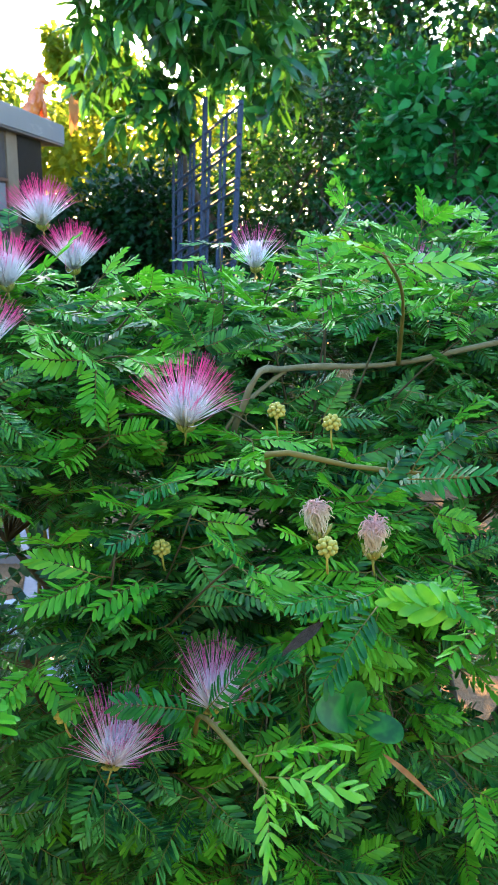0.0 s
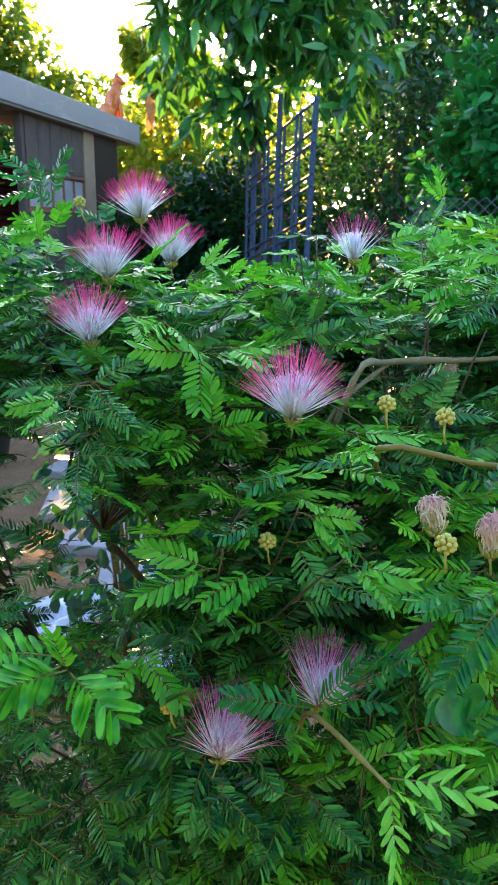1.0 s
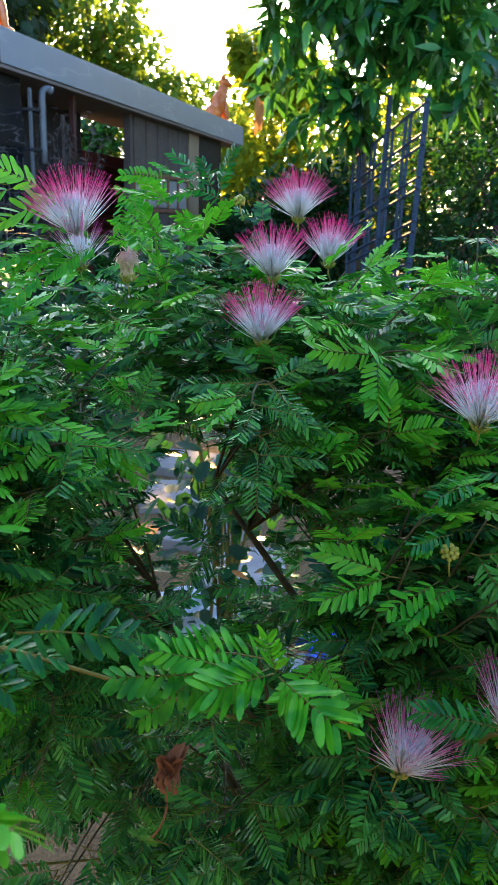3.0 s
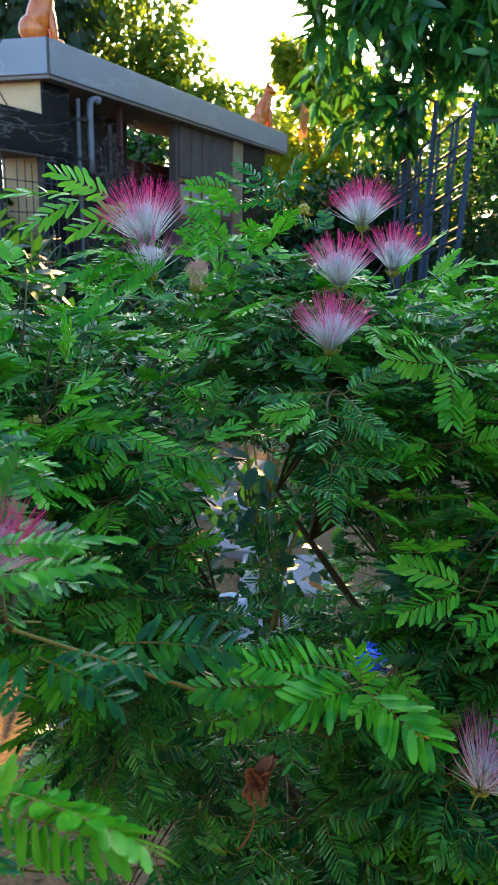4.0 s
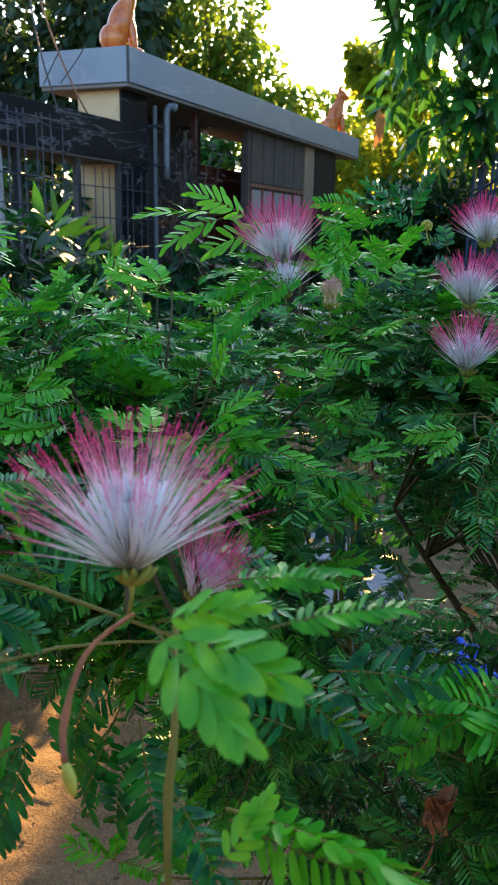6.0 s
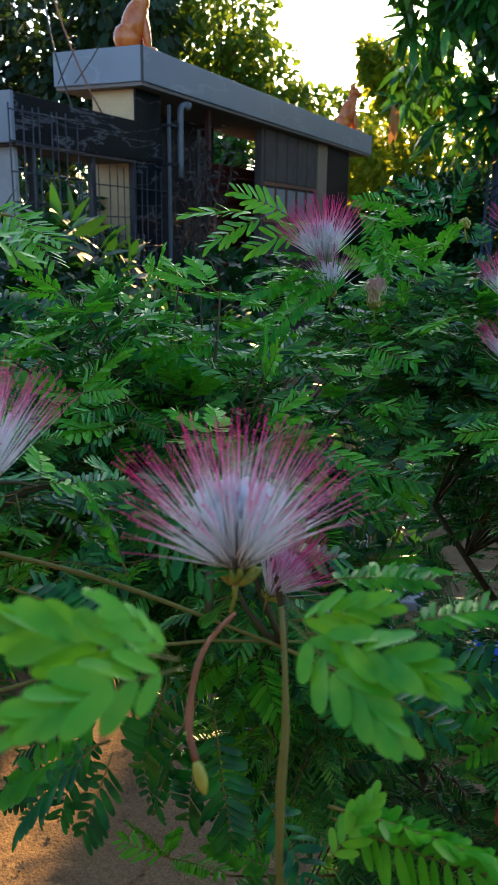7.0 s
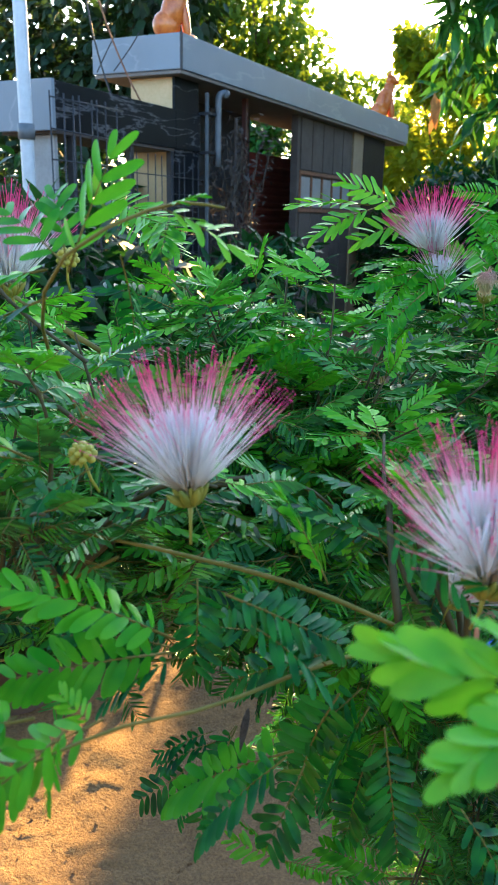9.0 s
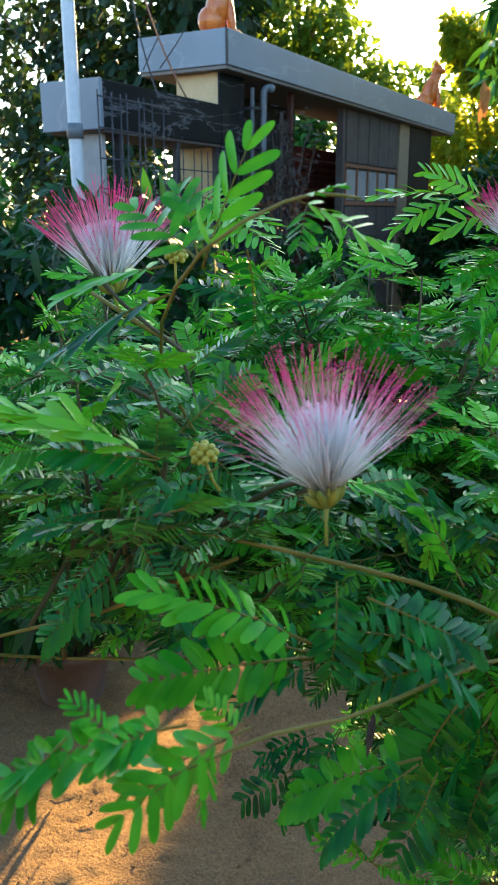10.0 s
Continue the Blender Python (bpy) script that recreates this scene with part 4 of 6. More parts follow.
# the shrub's body as overlapping rounded masses: centre, radii
BODY = [((0.12, 0.80, 0.81), (0.46, 0.40, 0.41)), ((0.55, 0.86, 0.80), (0.45, 0.46, 0.41)), ((-0.22, 0.66, 0.90), (0.26, 0.26, 0.315)), ((-0.42, 0.48, 1.0), (0.19, 0.17, 0.18)), ((-0.62, 0.46, 1.03), (0.17, 0.18, 0.13)), ((-0.41, 0.27, 1.12), (0.16, 0.08, 0.05)), ((0.10, 0.67, 0.64), (0.40, 0.29, 0.29)), ((-0.02, 0.55, 0.95), (0.20, 0.16, 0.13)), ((0.14, 0.80, 1.06), (0.24, 0.08, 0.12)), ((0.02, 0.50, 0.80), (0.16, 0.10, 0.12))]
SHARE = [0.35, 0.11, 0.18, 0.12, 0.06, 0.025, 0.13, 0.10, 0.045, 0.05]


def on_body(n):
    """Points on the skin of the body and the ways outwards."""
    pts, nor, which = [], [], []
    for i, ((c, r), sh) in enumerate(zip(BODY, SHARE)):
        c, r = np.array(c), np.array(r)
        got = 0
        while got < n * sh:
            d = rng.standard_normal(3)
            d /= np.linalg.norm(d)
            if d[1] > 0.55 or d[2] < (-0.25 if i in (3, 4, 5) else -0.6):
                continue
            p = c + d * r
            inside = any((((p - np.array(c2)) / np.array(r2)) ** 2).sum() < (0.0 if i >= 8 else 0.5 if i > 5 else 0.72) for j, (c2, r2) in enumerate(BODY) if j != i)
            if inside or p[2] < 0.5:
                continue
            nn = d / r
            pts.append(p)
            nor.append(nn / np.linalg.norm(nn))
            which.append(i)
            got += 1
    return np.array(pts), np.array(nor), np.array(which)


def branch(P, r0, r1, mat="bark", name="branch", n=12, label=""):
    """A smooth tapering branch through a few points, with slight knots."""
    P = np.array(P, float)
    t = np.linspace(0, len(P) - 1, n)
    i = np.clip(t.astype(int), 0, len(P) - 2)
    f = (t - i)[:, None]
    pm, pn = P[np.clip(i - 1, 0, None)], P[np.clip(i + 2, None, len(P) - 1)]
    a, b = P[i], P[i + 1]
    Q = 0.5 * (2 * a + (b - pm) * f + (2 * pm - 5 * a + 4 * b - pn) * f ** 2 + (3 * a - pm - 3 * b + pn) * f ** 3)
    R = np.linspace(r0, r1, n) * (1 + 0.12 * rng.standard_normal(n))
    V, T = tube_arrays(Q, R, 8)
    link_mesh(name, tri_mesh(name, V, T, M[mat]), shrub, IN_SHRUB, label)
    return Q


def make_branches():
    """Stems from the foot into the body; returns points along them from which the twigs start."""
    nodes = []
    foot = np.array(SHRUB_BASE)
    tops = []
    for i, (c, r) in enumerate(BODY[:5]):
        for k in range((7, 5, 4, 1, 2)[i]):
            d = rng.uniform(-0.6, 0.6, 3)
            tops.append(np.array(c) + np.array(r) * 0.75 * d + np.array([0, 0, 0.04]))
    for k, tp in enumerate(tops):
        a = foot + np.array([0.09 * rng.standard_normal(), 0.07 * rng.standard_normal(), 0.0])
        if tp[0] < -0.3:
            a = np.array([-0.12, 0.70, 0.58]) + 0.05 * rng.standard_normal(3)
        mid = a * 0.45 + tp * 0.55 + np.array([0.05 * rng.standard_normal(), 0.05 * rng.standard_normal(), 0.05])
        mid[2] = max(0.3, tp[2] * (0.62 if tp[0] > -0.3 else 0.9))
        Q = branch([a, mid, tp], 0.009 + 0.004 * rng.random() if tp[0] > -0.3 else 0.0013, 0.0022 if tp[0] > -0.3 else 0.0013)
        nodes.append(Q[5:])
    # branches that show: a long pale limb across the shrub, and the arching near ones
    nodes.append(branch([(-0.04, 0.66, 0.95), (-0.002, 0.56, 1.106), (0.027, 0.60, 1.116), (0.107, 0.62, 1.117), (0.187, 0.62, 1.135), (0.29, 0.64, 1.15)], 0.0026, 0.0021, "pale_bark", n=20, label="long pale grey-green limb"))
    branch([(0.027, 0.60, 1.116), (-0.008, 0.575, 1.09), (-0.03, 0.58, 1.05)], 0.002, 0.0015, "pale_bark")
    nodes.append(branch([(0.05, 0.62, 0.98), (0.008, 0.45, 1.091), (0.063, 0.45, 1.086), (0.124, 0.45, 1.081)], 0.002, 0.0012, "stem", "twig"))
    branch([(-0.03, 0.42, 0.93), (-0.023, 0.385, 0.968), (0.007, 0.29, 1.001)], 0.0017, 0.001, "stem", "twig")
    branch([(0.112, 0.62, 1.117), (0.101, 0.56, 1.173), (0.07, 0.46, 1.204)], 0.0016, 0.0009, "stem", "twig")
    nodes.append(branch([(-0.15, 0.60, 1.06), (-0.117, 0.60, 1.14), (-0.081, 0.68, 1.151), (-0.022, 0.72, 1.151), (0.05, 0.8, 1.1)], 0.0024, 0.002))
    nodes.append(branch([(-0.12, 0.52, 0.85), (-0.215, 0.30, 1.03), (-0.272, 0.21, 1.103), (-0.317, 0.195, 1.118), (-0.394, 0.20, 1.118)], 0.00095, 0.0007, "stem", "branch", label="olive green arching branch"))
    nodes.append(branch([(-0.30, 0.45, 0.95), (-0.517, 0.25, 1.008), (-0.42, 0.22, 1.069), (-0.355, 0.20, 1.111)], 0.001, 0.0007, "stem"))
    nodes.append(branch([(-0.41, 0.29, 1.11), (-0.405, 0.24, 1.165), (-0.355, 0.17, 1.206), (-0.333, 0.19, 1.224), (-0.317, 0.20, 1.224)], 0.0008, 0.0004, "stem", "twig"))
    branch([(-0.24, 0.26, 1.07), (-0.271, 0.20, 1.094), (-0.297, 0.15, 1.10), (-0.315, 0.13, 1.101), (-0.335, 0.11, 1.095)], 0.0006, 0.0004, "stem", "twig")
    branch([(-0.222, 0.168, 1.130), (-0.216, 0.154, 1.11), (-0.213, 0.146, 1.06), (-0.20, 0.18, 0.92), (-0.12, 0.4, 0.75)], 0.0006, 0.0016, "stem", "twig")
    branch([(-0.236, 0.172, 1.124), (-0.2335, 0.145, 1.128), (-0.2305, 0.13, 1.121), (-0.2245, 0.12, 1.1185)], 0.0006, 0.0008, "red_stalk", "twig", label="reddish flower stalk")
    branch([(-0.442, 0.235, 1.217), (-0.426, 0.24, 1.191), (-0.40, 0.255, 1.165)], 0.0007, 0.0009, "bark", "twig")
    nodes.append(branch([(-0.32, 0.55, 0.95), (-0.40, 0.46, 1.08), (-0.52, 0.44, 1.14), (-0.60, 0.46, 1.17)], 0.003, 0.0015, "stem"))
    return np.concatenate(nodes)


NODES = make_branches()


# open places in the foliage: round the flower heads and the long limb, and chinks down to the ground
HEADS = [(-0.039, 0.48, 1.10), (-0.155, 0.729, 1.176), (-0.186, 0.755, 1.213), (-0.18, 0.556, 1.131), (-0.188, 0.643, 1.168), (-0.317, 0.573, 1.197), (-0.309, 0.557, 1.177), (-0.07, 0.378, 0.943), (-0.019, 0.402, 0.961), (0.003, 0.727, 1.18), (-0.235, 0.17, 1.136), (-0.317, 0.177, 1.145), (-0.448, 0.268, 1.192), (-0.279, 0.567, 1.17)]
CLEAR = [(x, y - 0.012 - dy, z + 0.03 + dz, 0.046) for x, y, z in HEADS for dy, dz in ((0.0, 0.0), (0.045, 0.004), (0.09, 0.008))]
CLEAR += [(x, y - dy, z + 0.006 + dy * 0.15, 0.025) for x, y, z in ((0.01, 0.57, 1.108), (0.04, 0.605, 1.116), (0.08, 0.612, 1.117), (0.12, 0.62, 1.119), (0.16, 0.62, 1.128), (0.2, 0.62, 1.137)) for dy in (0.0, 0.05, 0.1, 0.15)]
CLEAR += [(x, y - 0.015, z + 0.006, 0.02) for x, y, z in ((0.071, 0.62, 1.098), (0.036, 0.406, 1.063), (0.065, 0.409, 1.051), (-0.051, 0.451, 1.032), (0.015, 0.476, 1.109), (0.046, 0.461, 1.106), (0.038, 0.383, 1.062), (-0.174, 0.282, 0.995), (-0.312, 0.457, 1.086))]
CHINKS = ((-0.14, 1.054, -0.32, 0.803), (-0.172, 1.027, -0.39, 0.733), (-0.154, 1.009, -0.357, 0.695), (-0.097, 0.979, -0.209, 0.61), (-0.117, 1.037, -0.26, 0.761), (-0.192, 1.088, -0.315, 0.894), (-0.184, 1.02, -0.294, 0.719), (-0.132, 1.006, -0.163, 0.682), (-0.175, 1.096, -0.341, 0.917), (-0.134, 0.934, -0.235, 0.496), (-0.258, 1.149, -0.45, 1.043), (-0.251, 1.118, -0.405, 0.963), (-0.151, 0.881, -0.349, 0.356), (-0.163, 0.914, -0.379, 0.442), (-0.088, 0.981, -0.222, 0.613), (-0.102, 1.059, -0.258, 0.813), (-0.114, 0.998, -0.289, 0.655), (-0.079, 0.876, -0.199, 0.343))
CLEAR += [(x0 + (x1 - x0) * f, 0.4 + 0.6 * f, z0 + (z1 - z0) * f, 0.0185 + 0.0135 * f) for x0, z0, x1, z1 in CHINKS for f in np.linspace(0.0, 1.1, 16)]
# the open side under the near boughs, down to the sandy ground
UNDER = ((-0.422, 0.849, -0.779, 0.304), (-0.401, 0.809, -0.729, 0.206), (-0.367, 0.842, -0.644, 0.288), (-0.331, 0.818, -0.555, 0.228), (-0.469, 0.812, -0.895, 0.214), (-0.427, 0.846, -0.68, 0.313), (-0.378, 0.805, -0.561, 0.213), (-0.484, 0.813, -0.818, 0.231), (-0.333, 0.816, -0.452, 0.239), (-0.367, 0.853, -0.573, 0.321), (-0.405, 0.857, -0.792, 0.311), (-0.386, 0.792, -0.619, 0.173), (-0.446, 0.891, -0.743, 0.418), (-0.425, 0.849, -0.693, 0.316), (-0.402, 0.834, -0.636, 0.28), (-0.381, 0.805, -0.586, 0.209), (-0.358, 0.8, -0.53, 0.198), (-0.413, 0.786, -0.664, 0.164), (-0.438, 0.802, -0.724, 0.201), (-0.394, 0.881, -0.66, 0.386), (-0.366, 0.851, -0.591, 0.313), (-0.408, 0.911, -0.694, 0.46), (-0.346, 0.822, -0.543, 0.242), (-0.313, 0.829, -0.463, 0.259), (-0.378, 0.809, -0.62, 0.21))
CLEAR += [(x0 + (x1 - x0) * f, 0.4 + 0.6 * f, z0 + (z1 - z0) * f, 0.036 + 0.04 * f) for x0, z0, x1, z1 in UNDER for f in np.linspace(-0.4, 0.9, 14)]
CLEAR = np.array(CLEAR)


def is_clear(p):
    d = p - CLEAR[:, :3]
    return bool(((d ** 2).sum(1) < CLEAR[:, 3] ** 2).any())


def make_foliage(n_twig):
    pts, nor, which = on_body(n_twig)
    bags = {k: [] for k in LEAVES}
    twigs = []
    for p, n, w in zip(pts, nor, which):
        near = w == 5
        end = p + n * rng.uniform(-0.07, 0.02)
        want = end - n * (0.06 if near else 0.13) - np.array([0, 0, 0.04])
        s = NODES[np.argmin(((NODES - want) ** 2).sum(1))]
        if np.linalg.norm(s - end) > 0.3:
            s = end + (s - end) * 0.3 / np.linalg.norm(s - end)
        midp = (s + end) / 2 + np.array([0, 0, 0.02]) + 0.012 * rng.standard_normal(3)
        Q = curve_pts(s, midp, end, 9)
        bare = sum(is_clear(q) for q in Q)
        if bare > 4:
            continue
        if bare < 2:
            twigs.append(tube_arrays(Q, np.linspace(0.0015, 0.0006, 9), 4))
        L = np.linalg.norm(np.diff(Q, axis=0), axis=1).sum()
        count = int(np.clip(0.14 / 0.017, 4, 9))
        roll = rng.random() * 6.28
        # up-facing twigs get more pale leaves: new growth, and top light put into colour
        high = n[2] > 0.3
        for k in range(count):
            t = 1 - (k * 0.016 + 0.004) / max(L, 0.05)
            if t < 0.15:
                break
            i = min(7, int(t * 8))
            o = Q[i] + (Q[i + 1] - Q[i]) * (t * 8 - i)
            tan = Q[i + 1] - Q[i]
            tan /= np.linalg.norm(tan)
            side = np.cross(tan, [0, 0, 1.0])
            side /= np.linalg.norm(side) + 1e-6
            sgn = 1 if k % 2 else -1
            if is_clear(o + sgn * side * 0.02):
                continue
            X = tan * 0.55 + sgn * side * (0.9 if k else 0.2) + 0.3 * rng.standard_normal(3)
            X[2] = X[2] * 0.6 + 0.02 - 0.18 * rng.random()
            Z = np.array([0, 0, 1.0]) + 0.28 * n + 0.4 * rng.standard_normal(3)
            u = rng.random()
            kind = "young" if (k < 2 and u < (0.75 if high else 0.24)) else ("fine" if u > 0.8 else "mature")
            if kind != "young" and (o[1] > 0.72 or o[2] < 0.78):
                kind = "deep"
            size = rng.uniform(0.032, 0.044) * (0.8 if near else 1.0) * (0.85 if k == 0 else 1.0)
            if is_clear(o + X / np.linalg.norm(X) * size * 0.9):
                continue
            bags[kind].append((o, X, Z, size))
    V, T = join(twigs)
    link_mesh("twig_tangle", tri_mesh("twig_tangle", V, T, M["shaded_twig"]), shrub, IN_SHRUB, kind="stuff")
    for kind, rows in bags.items():
        mats = [M["leaf_young"] if kind == "young" else M["leaf"], M["stem"]]
        temps = LEAVES[kind]
        shared = [tri_mesh("leaf", tv, tt, mats, tm) for tv, tt, tm in temps]
        for i, (tv, tt, tm) in enumerate(temps):
            part_rows = rows[i::len(temps)]
            loc = np.array([r[0] for r in part_rows])
            Rm = frames_from(np.array([r[1] for r in part_rows]), np.array([r[2] for r in part_rows]))
            sc = np.array([r[3] for r in part_rows])
            # the ones in the strip nearest the path are leaves of their own
            own = (loc[:, 1] < 0.50) & (loc[:, 0] < 0.22) & (loc[:, 2] > 0.93)
            idx = np.nonzero(own)[0][: 20]
            for j in idx:
                m4 = Matrix.Translation(loc[j]) @ Matrix(Rm[j].tolist()).to_4x4() @ Matrix.Scale(float(sc[j]), 4)
                link_mesh("leaf", shared[i], shrub, IN_SHRUB @ m4)
            rest = np.setdiff1d(np.arange(len(loc)), idx)
            V, T = scatter(tv, tt, Rm[rest], loc[rest], sc[rest])
            link_mesh("foliage", tri_mesh("foliage", V, T, mats, np.tile(tm, len(rest))), shrub, IN_SHRUB, kind="stuff")


rng = np.random.default_rng(33)
make_foliage(1150)

# single leaves that stand out
HERO = {k: [tri_mesh("leaf", V, T, [M[{"young": "leaf_young_one", "mature": "leaf_one", "fresh": "leaf_fresh", "fine": "leaf_young_one", "broad": "leaf_fresh", "broadf": "leaf_young_one", "fan": "leaf_young_one", "fold": "leaf_fresh", "open": "leaf_young_one"}[k]], M["stem"]], m) for V, T, m in rows] for k, rows in NEAR_PIN.items()}
_count = [0]


def leaf_at(base, tip, kind):
    """One feather from its base to its tip."""
    a, b = Vector(base), Vector(tip)
    X = (b - a)
    size = X.length
    Z = np.array([[0.25 * rng.standard_normal(), (-0.55 if kind in ("fresh", "broad", "broadf", "fan") else -0.28) + 0.3 * rng.standard_normal(), 0.75]])
    R = frames_from(np.array([X[:]]), Z)[0]
    _count[0] += 1
    m4 = Matrix.Translation(a) @ Matrix(R.tolist()).to_4x4() @ Matrix.Scale(size, 4)
    rows = HERO[kind]
    link_mesh("leaf", rows[(0 if size < 0.019 else 2 if size < 0.036 else 4) + _count[0] % 2], shrub, IN_SHRUB @ m4)


leaf_at((-0.353, 0.175, 1.206), (-0.343, 0.182, 1.241), "open")
leaf_at((-0.356, 0.178, 1.208), (-0.385, 0.19, 1.226), "open")
leaf_at((-0.357, 0.18, 1.209), (-0.372, 0.2, 1.231), "open")
leaf_at((-0.333, 0.19, 1.224), (-0.309, 0.2, 1.216), "fresh")
leaf_at((-0.331, 0.19, 1.224), (-0.32, 0.19, 1.229), "young")
leaf_at((-0.329, 0.19, 1.222), (-0.327, 0.18, 1.213), "young")
leaf_at((-0.351, 0.2, 1.21), (-0.354, 0.22, 1.183), "mature")
leaf_at((-0.378, 0.2, 1.196), (-0.425, 0.2, 1.181), "mature")
leaf_at((-0.385, 0.21, 1.204), (-0.434, 0.22, 1.197), "young")
leaf_at((-0.354, 0.185, 1.147), (-0.381, 0.18, 1.13), "mature")
leaf_at((-0.369, 0.176, 1.15), (-0.414, 0.17, 1.168), "fold")
leaf_at((-0.373, 0.18, 1.148), (-0.406, 0.17, 1.152), "mature")
leaf_at((-0.403, 0.2, 1.121), (-0.438, 0.19, 1.114), "mature")
leaf_at((-0.316, 0.165, 1.107), (-0.356, 0.15, 1.131), "young")
leaf_at((-0.316, 0.165, 1.103), (-0.36, 0.145, 1.098), "young")
leaf_at((-0.317, 0.17, 1.101), (-0.355, 0.165, 1.107), "mature")
leaf_at((-0.315, 0.165, 1.102), (-0.336, 0.155, 1.09), "mature")
leaf_at((-0.31, 0.167, 1.126), (-0.307, 0.163, 1.098), "mature")
leaf_at((-0.301, 0.165, 1.124), (-0.27, 0.18, 1.108), "mature")
leaf_at((-0.295, 0.165, 1.117), (-0.271, 0.175, 1.102), "mature")
leaf_at((-0.291, 0.17, 1.112), (-0.317, 0.17, 1.111), "mature")
leaf_at((-0.276, 0.18, 1.1), (-0.295, 0.17, 1.123), "mature")
leaf_at((-0.276, 0.19, 1.099), (-0.306, 0.18, 1.091), "mature")
leaf_at((-0.318, 0.13, 1.103), (-0.344, 0.112, 1.09), "fresh")
leaf_at((-0.322, 0.12, 1.105), (-0.338, 0.101, 1.088), "broadf")
leaf_at((-0.323, 0.12, 1.105), (-0.325, 0.112, 1.09), "broadf")
leaf_at((-0.321, 0.13, 1.1), (-0.331, 0.13, 1.107), "fresh")
leaf_at((-0.329, 0.118, 1.108), (-0.375, 0.103, 1.099), "young")
leaf_at((-0.334, 0.118, 1.107), (-0.348, 0.103, 1.103), "young")
leaf_at((-0.353, 0.105, 1.106), (-0.372, 0.098, 1.083), "broadf")
leaf_at((-0.344, 0.11, 1.106), (-0.354, 0.108, 1.114), "broadf")
leaf_at((-0.34, 0.27, 1.005), (-0.353, 0.26, 0.978), "mature")
leaf_at((-0.348, 0.266, 0.997), (-0.373, 0.257, 0.986), "mature")
leaf_at((-0.357, 0.261, 0.986), (-0.379, 0.25, 0.963), "mature")
leaf_at((-0.355, 0.262, 0.988), (-0.364, 0.253, 0.961), "mature")
leaf_at((-0.339, 0.27, 1.005), (-0.354, 0.248, 0.967), "mature")
leaf_at((-0.351, 0.27, 0.999), (-0.376, 0.26, 0.989), "mature")
leaf_at((-0.316, 0.27, 1.009), (-0.314, 0.262, 0.969), "mature")
leaf_at((-0.311, 0.27, 1.008), (-0.3, 0.262, 0.981), "mature")
leaf_at((-0.278, 0.24, 1.057), (-0.299, 0.235, 1.03), "mature")
leaf_at((-0.275, 0.24, 1.05), (-0.294, 0.235, 1.01), "mature")
leaf_at((-0.272, 0.24, 1.035), (-0.286, 0.235, 0.995), "mature")
leaf_at((-0.269, 0.24, 1.043), (-0.258, 0.23, 0.993), "mature")
leaf_at((-0.284, 0.23, 1.059), (-0.31, 0.24, 1.006), "mature")
leaf_at((-0.413, 0.22, 1.089), (-0.444, 0.2, 1.061), "mature")
leaf_at((-0.417, 0.22, 1.117), (-0.447, 0.2, 1.108), "mature")
leaf_at((-0.278, 0.36, 0.865), (-0.321, 0.36, 0.874), "young")
leaf_at((-0.278, 0.24, 1.115), (-0.313, 0.24, 1.121), "mature")
leaf_at((-0.282, 0.2, 1.115), (-0.299, 0.21, 1.141), "young")
leaf_at((-0.215, 0.092, 1.158), (-0.241, 0.084, 1.1615), "broad")
leaf_at((-0.214, 0.092, 1.157), (-0.230, 0.074, 1.159), "broad")
leaf_at((-0.217, 0.095, 1.156), (-0.227, 0.092, 1.167), "broad")
leaf_at((-0.205, 0.12, 1.152), (-0.186, 0.105, 1.145), "broad")
leaf_at((-0.203, 0.12, 1.151), (-0.18, 0.111, 1.155), "broad")
leaf_at((-0.209, 0.13, 1.147), (-0.192, 0.13, 1.155), "broad")
leaf_at((-0.26, 0.17, 1.147), (-0.237, 0.16, 1.142), "mature")
leaf_at((-0.208, 0.168, 1.076), (-0.158, 0.158, 1.085), "young")
leaf_at((-0.207, 0.168, 1.073), (-0.168, 0.155, 1.073), "young")
leaf_at((-0.205, 0.155, 1.07), (-0.195, 0.16, 1.086), "broad")
leaf_at((-0.237, 0.2, 1.049), (-0.213, 0.19, 1.031), "mature")
leaf_at((-0.29, 0.19, 1.059), (-0.32, 0.18, 1.03), "mature")
leaf_at((-0.284, 0.19, 1.058), (-0.292, 0.18, 1.027), "mature")
leaf_at((-0.291, 0.2, 1.054), (-0.34, 0.2, 1.027), "young")
leaf_at((-0.217, 0.19, 1.127), (-0.191, 0.222, 1.129), "fine")
leaf_at((-0.19, 0.143, 1.143), (-0.166, 0.158, 1.149), "fine")
leaf_at((-0.213, 0.18, 1.134), (-0.188, 0.19, 1.137), "fine")
leaf_at((-0.213, 0.225, 1.081), (-0.181, 0.232, 1.077), "mature")
leaf_at((-0.196, 0.23, 1.084), (-0.162, 0.24, 1.087), "mature")
leaf_at((-0.191, 0.17, 1.102), (-0.209, 0.17, 1.106), "mature")
leaf_at((-0.207, 0.2, 1.094), (-0.18, 0.2, 1.088), "mature")
leaf_at((0.006, 0.29, 1.003), (0.014, 0.27, 0.981), "fresh")
leaf_at((0.007, 0.29, 1.005), (0.04, 0.28, 1.014), "fresh")
leaf_at((0.003, 0.3, 1.007), (0.039, 0.3, 1.018), "young")
leaf_at((0.005, 0.28, 1.009), (0.026, 0.27, 1.005), "fresh")
leaf_at((0.09, 0.31, 1.066), (0.06, 0.3, 1.08), "broad")
leaf_at((0.097, 0.31, 1.069), (0.077, 0.29, 1.06), "young")
leaf_at((0.06, 0.32, 1.079), (0.092, 0.3, 1.072), "young")
leaf_at((0.072, 0.45, 1.202), (0.039, 0.43, 1.219), "fresh")
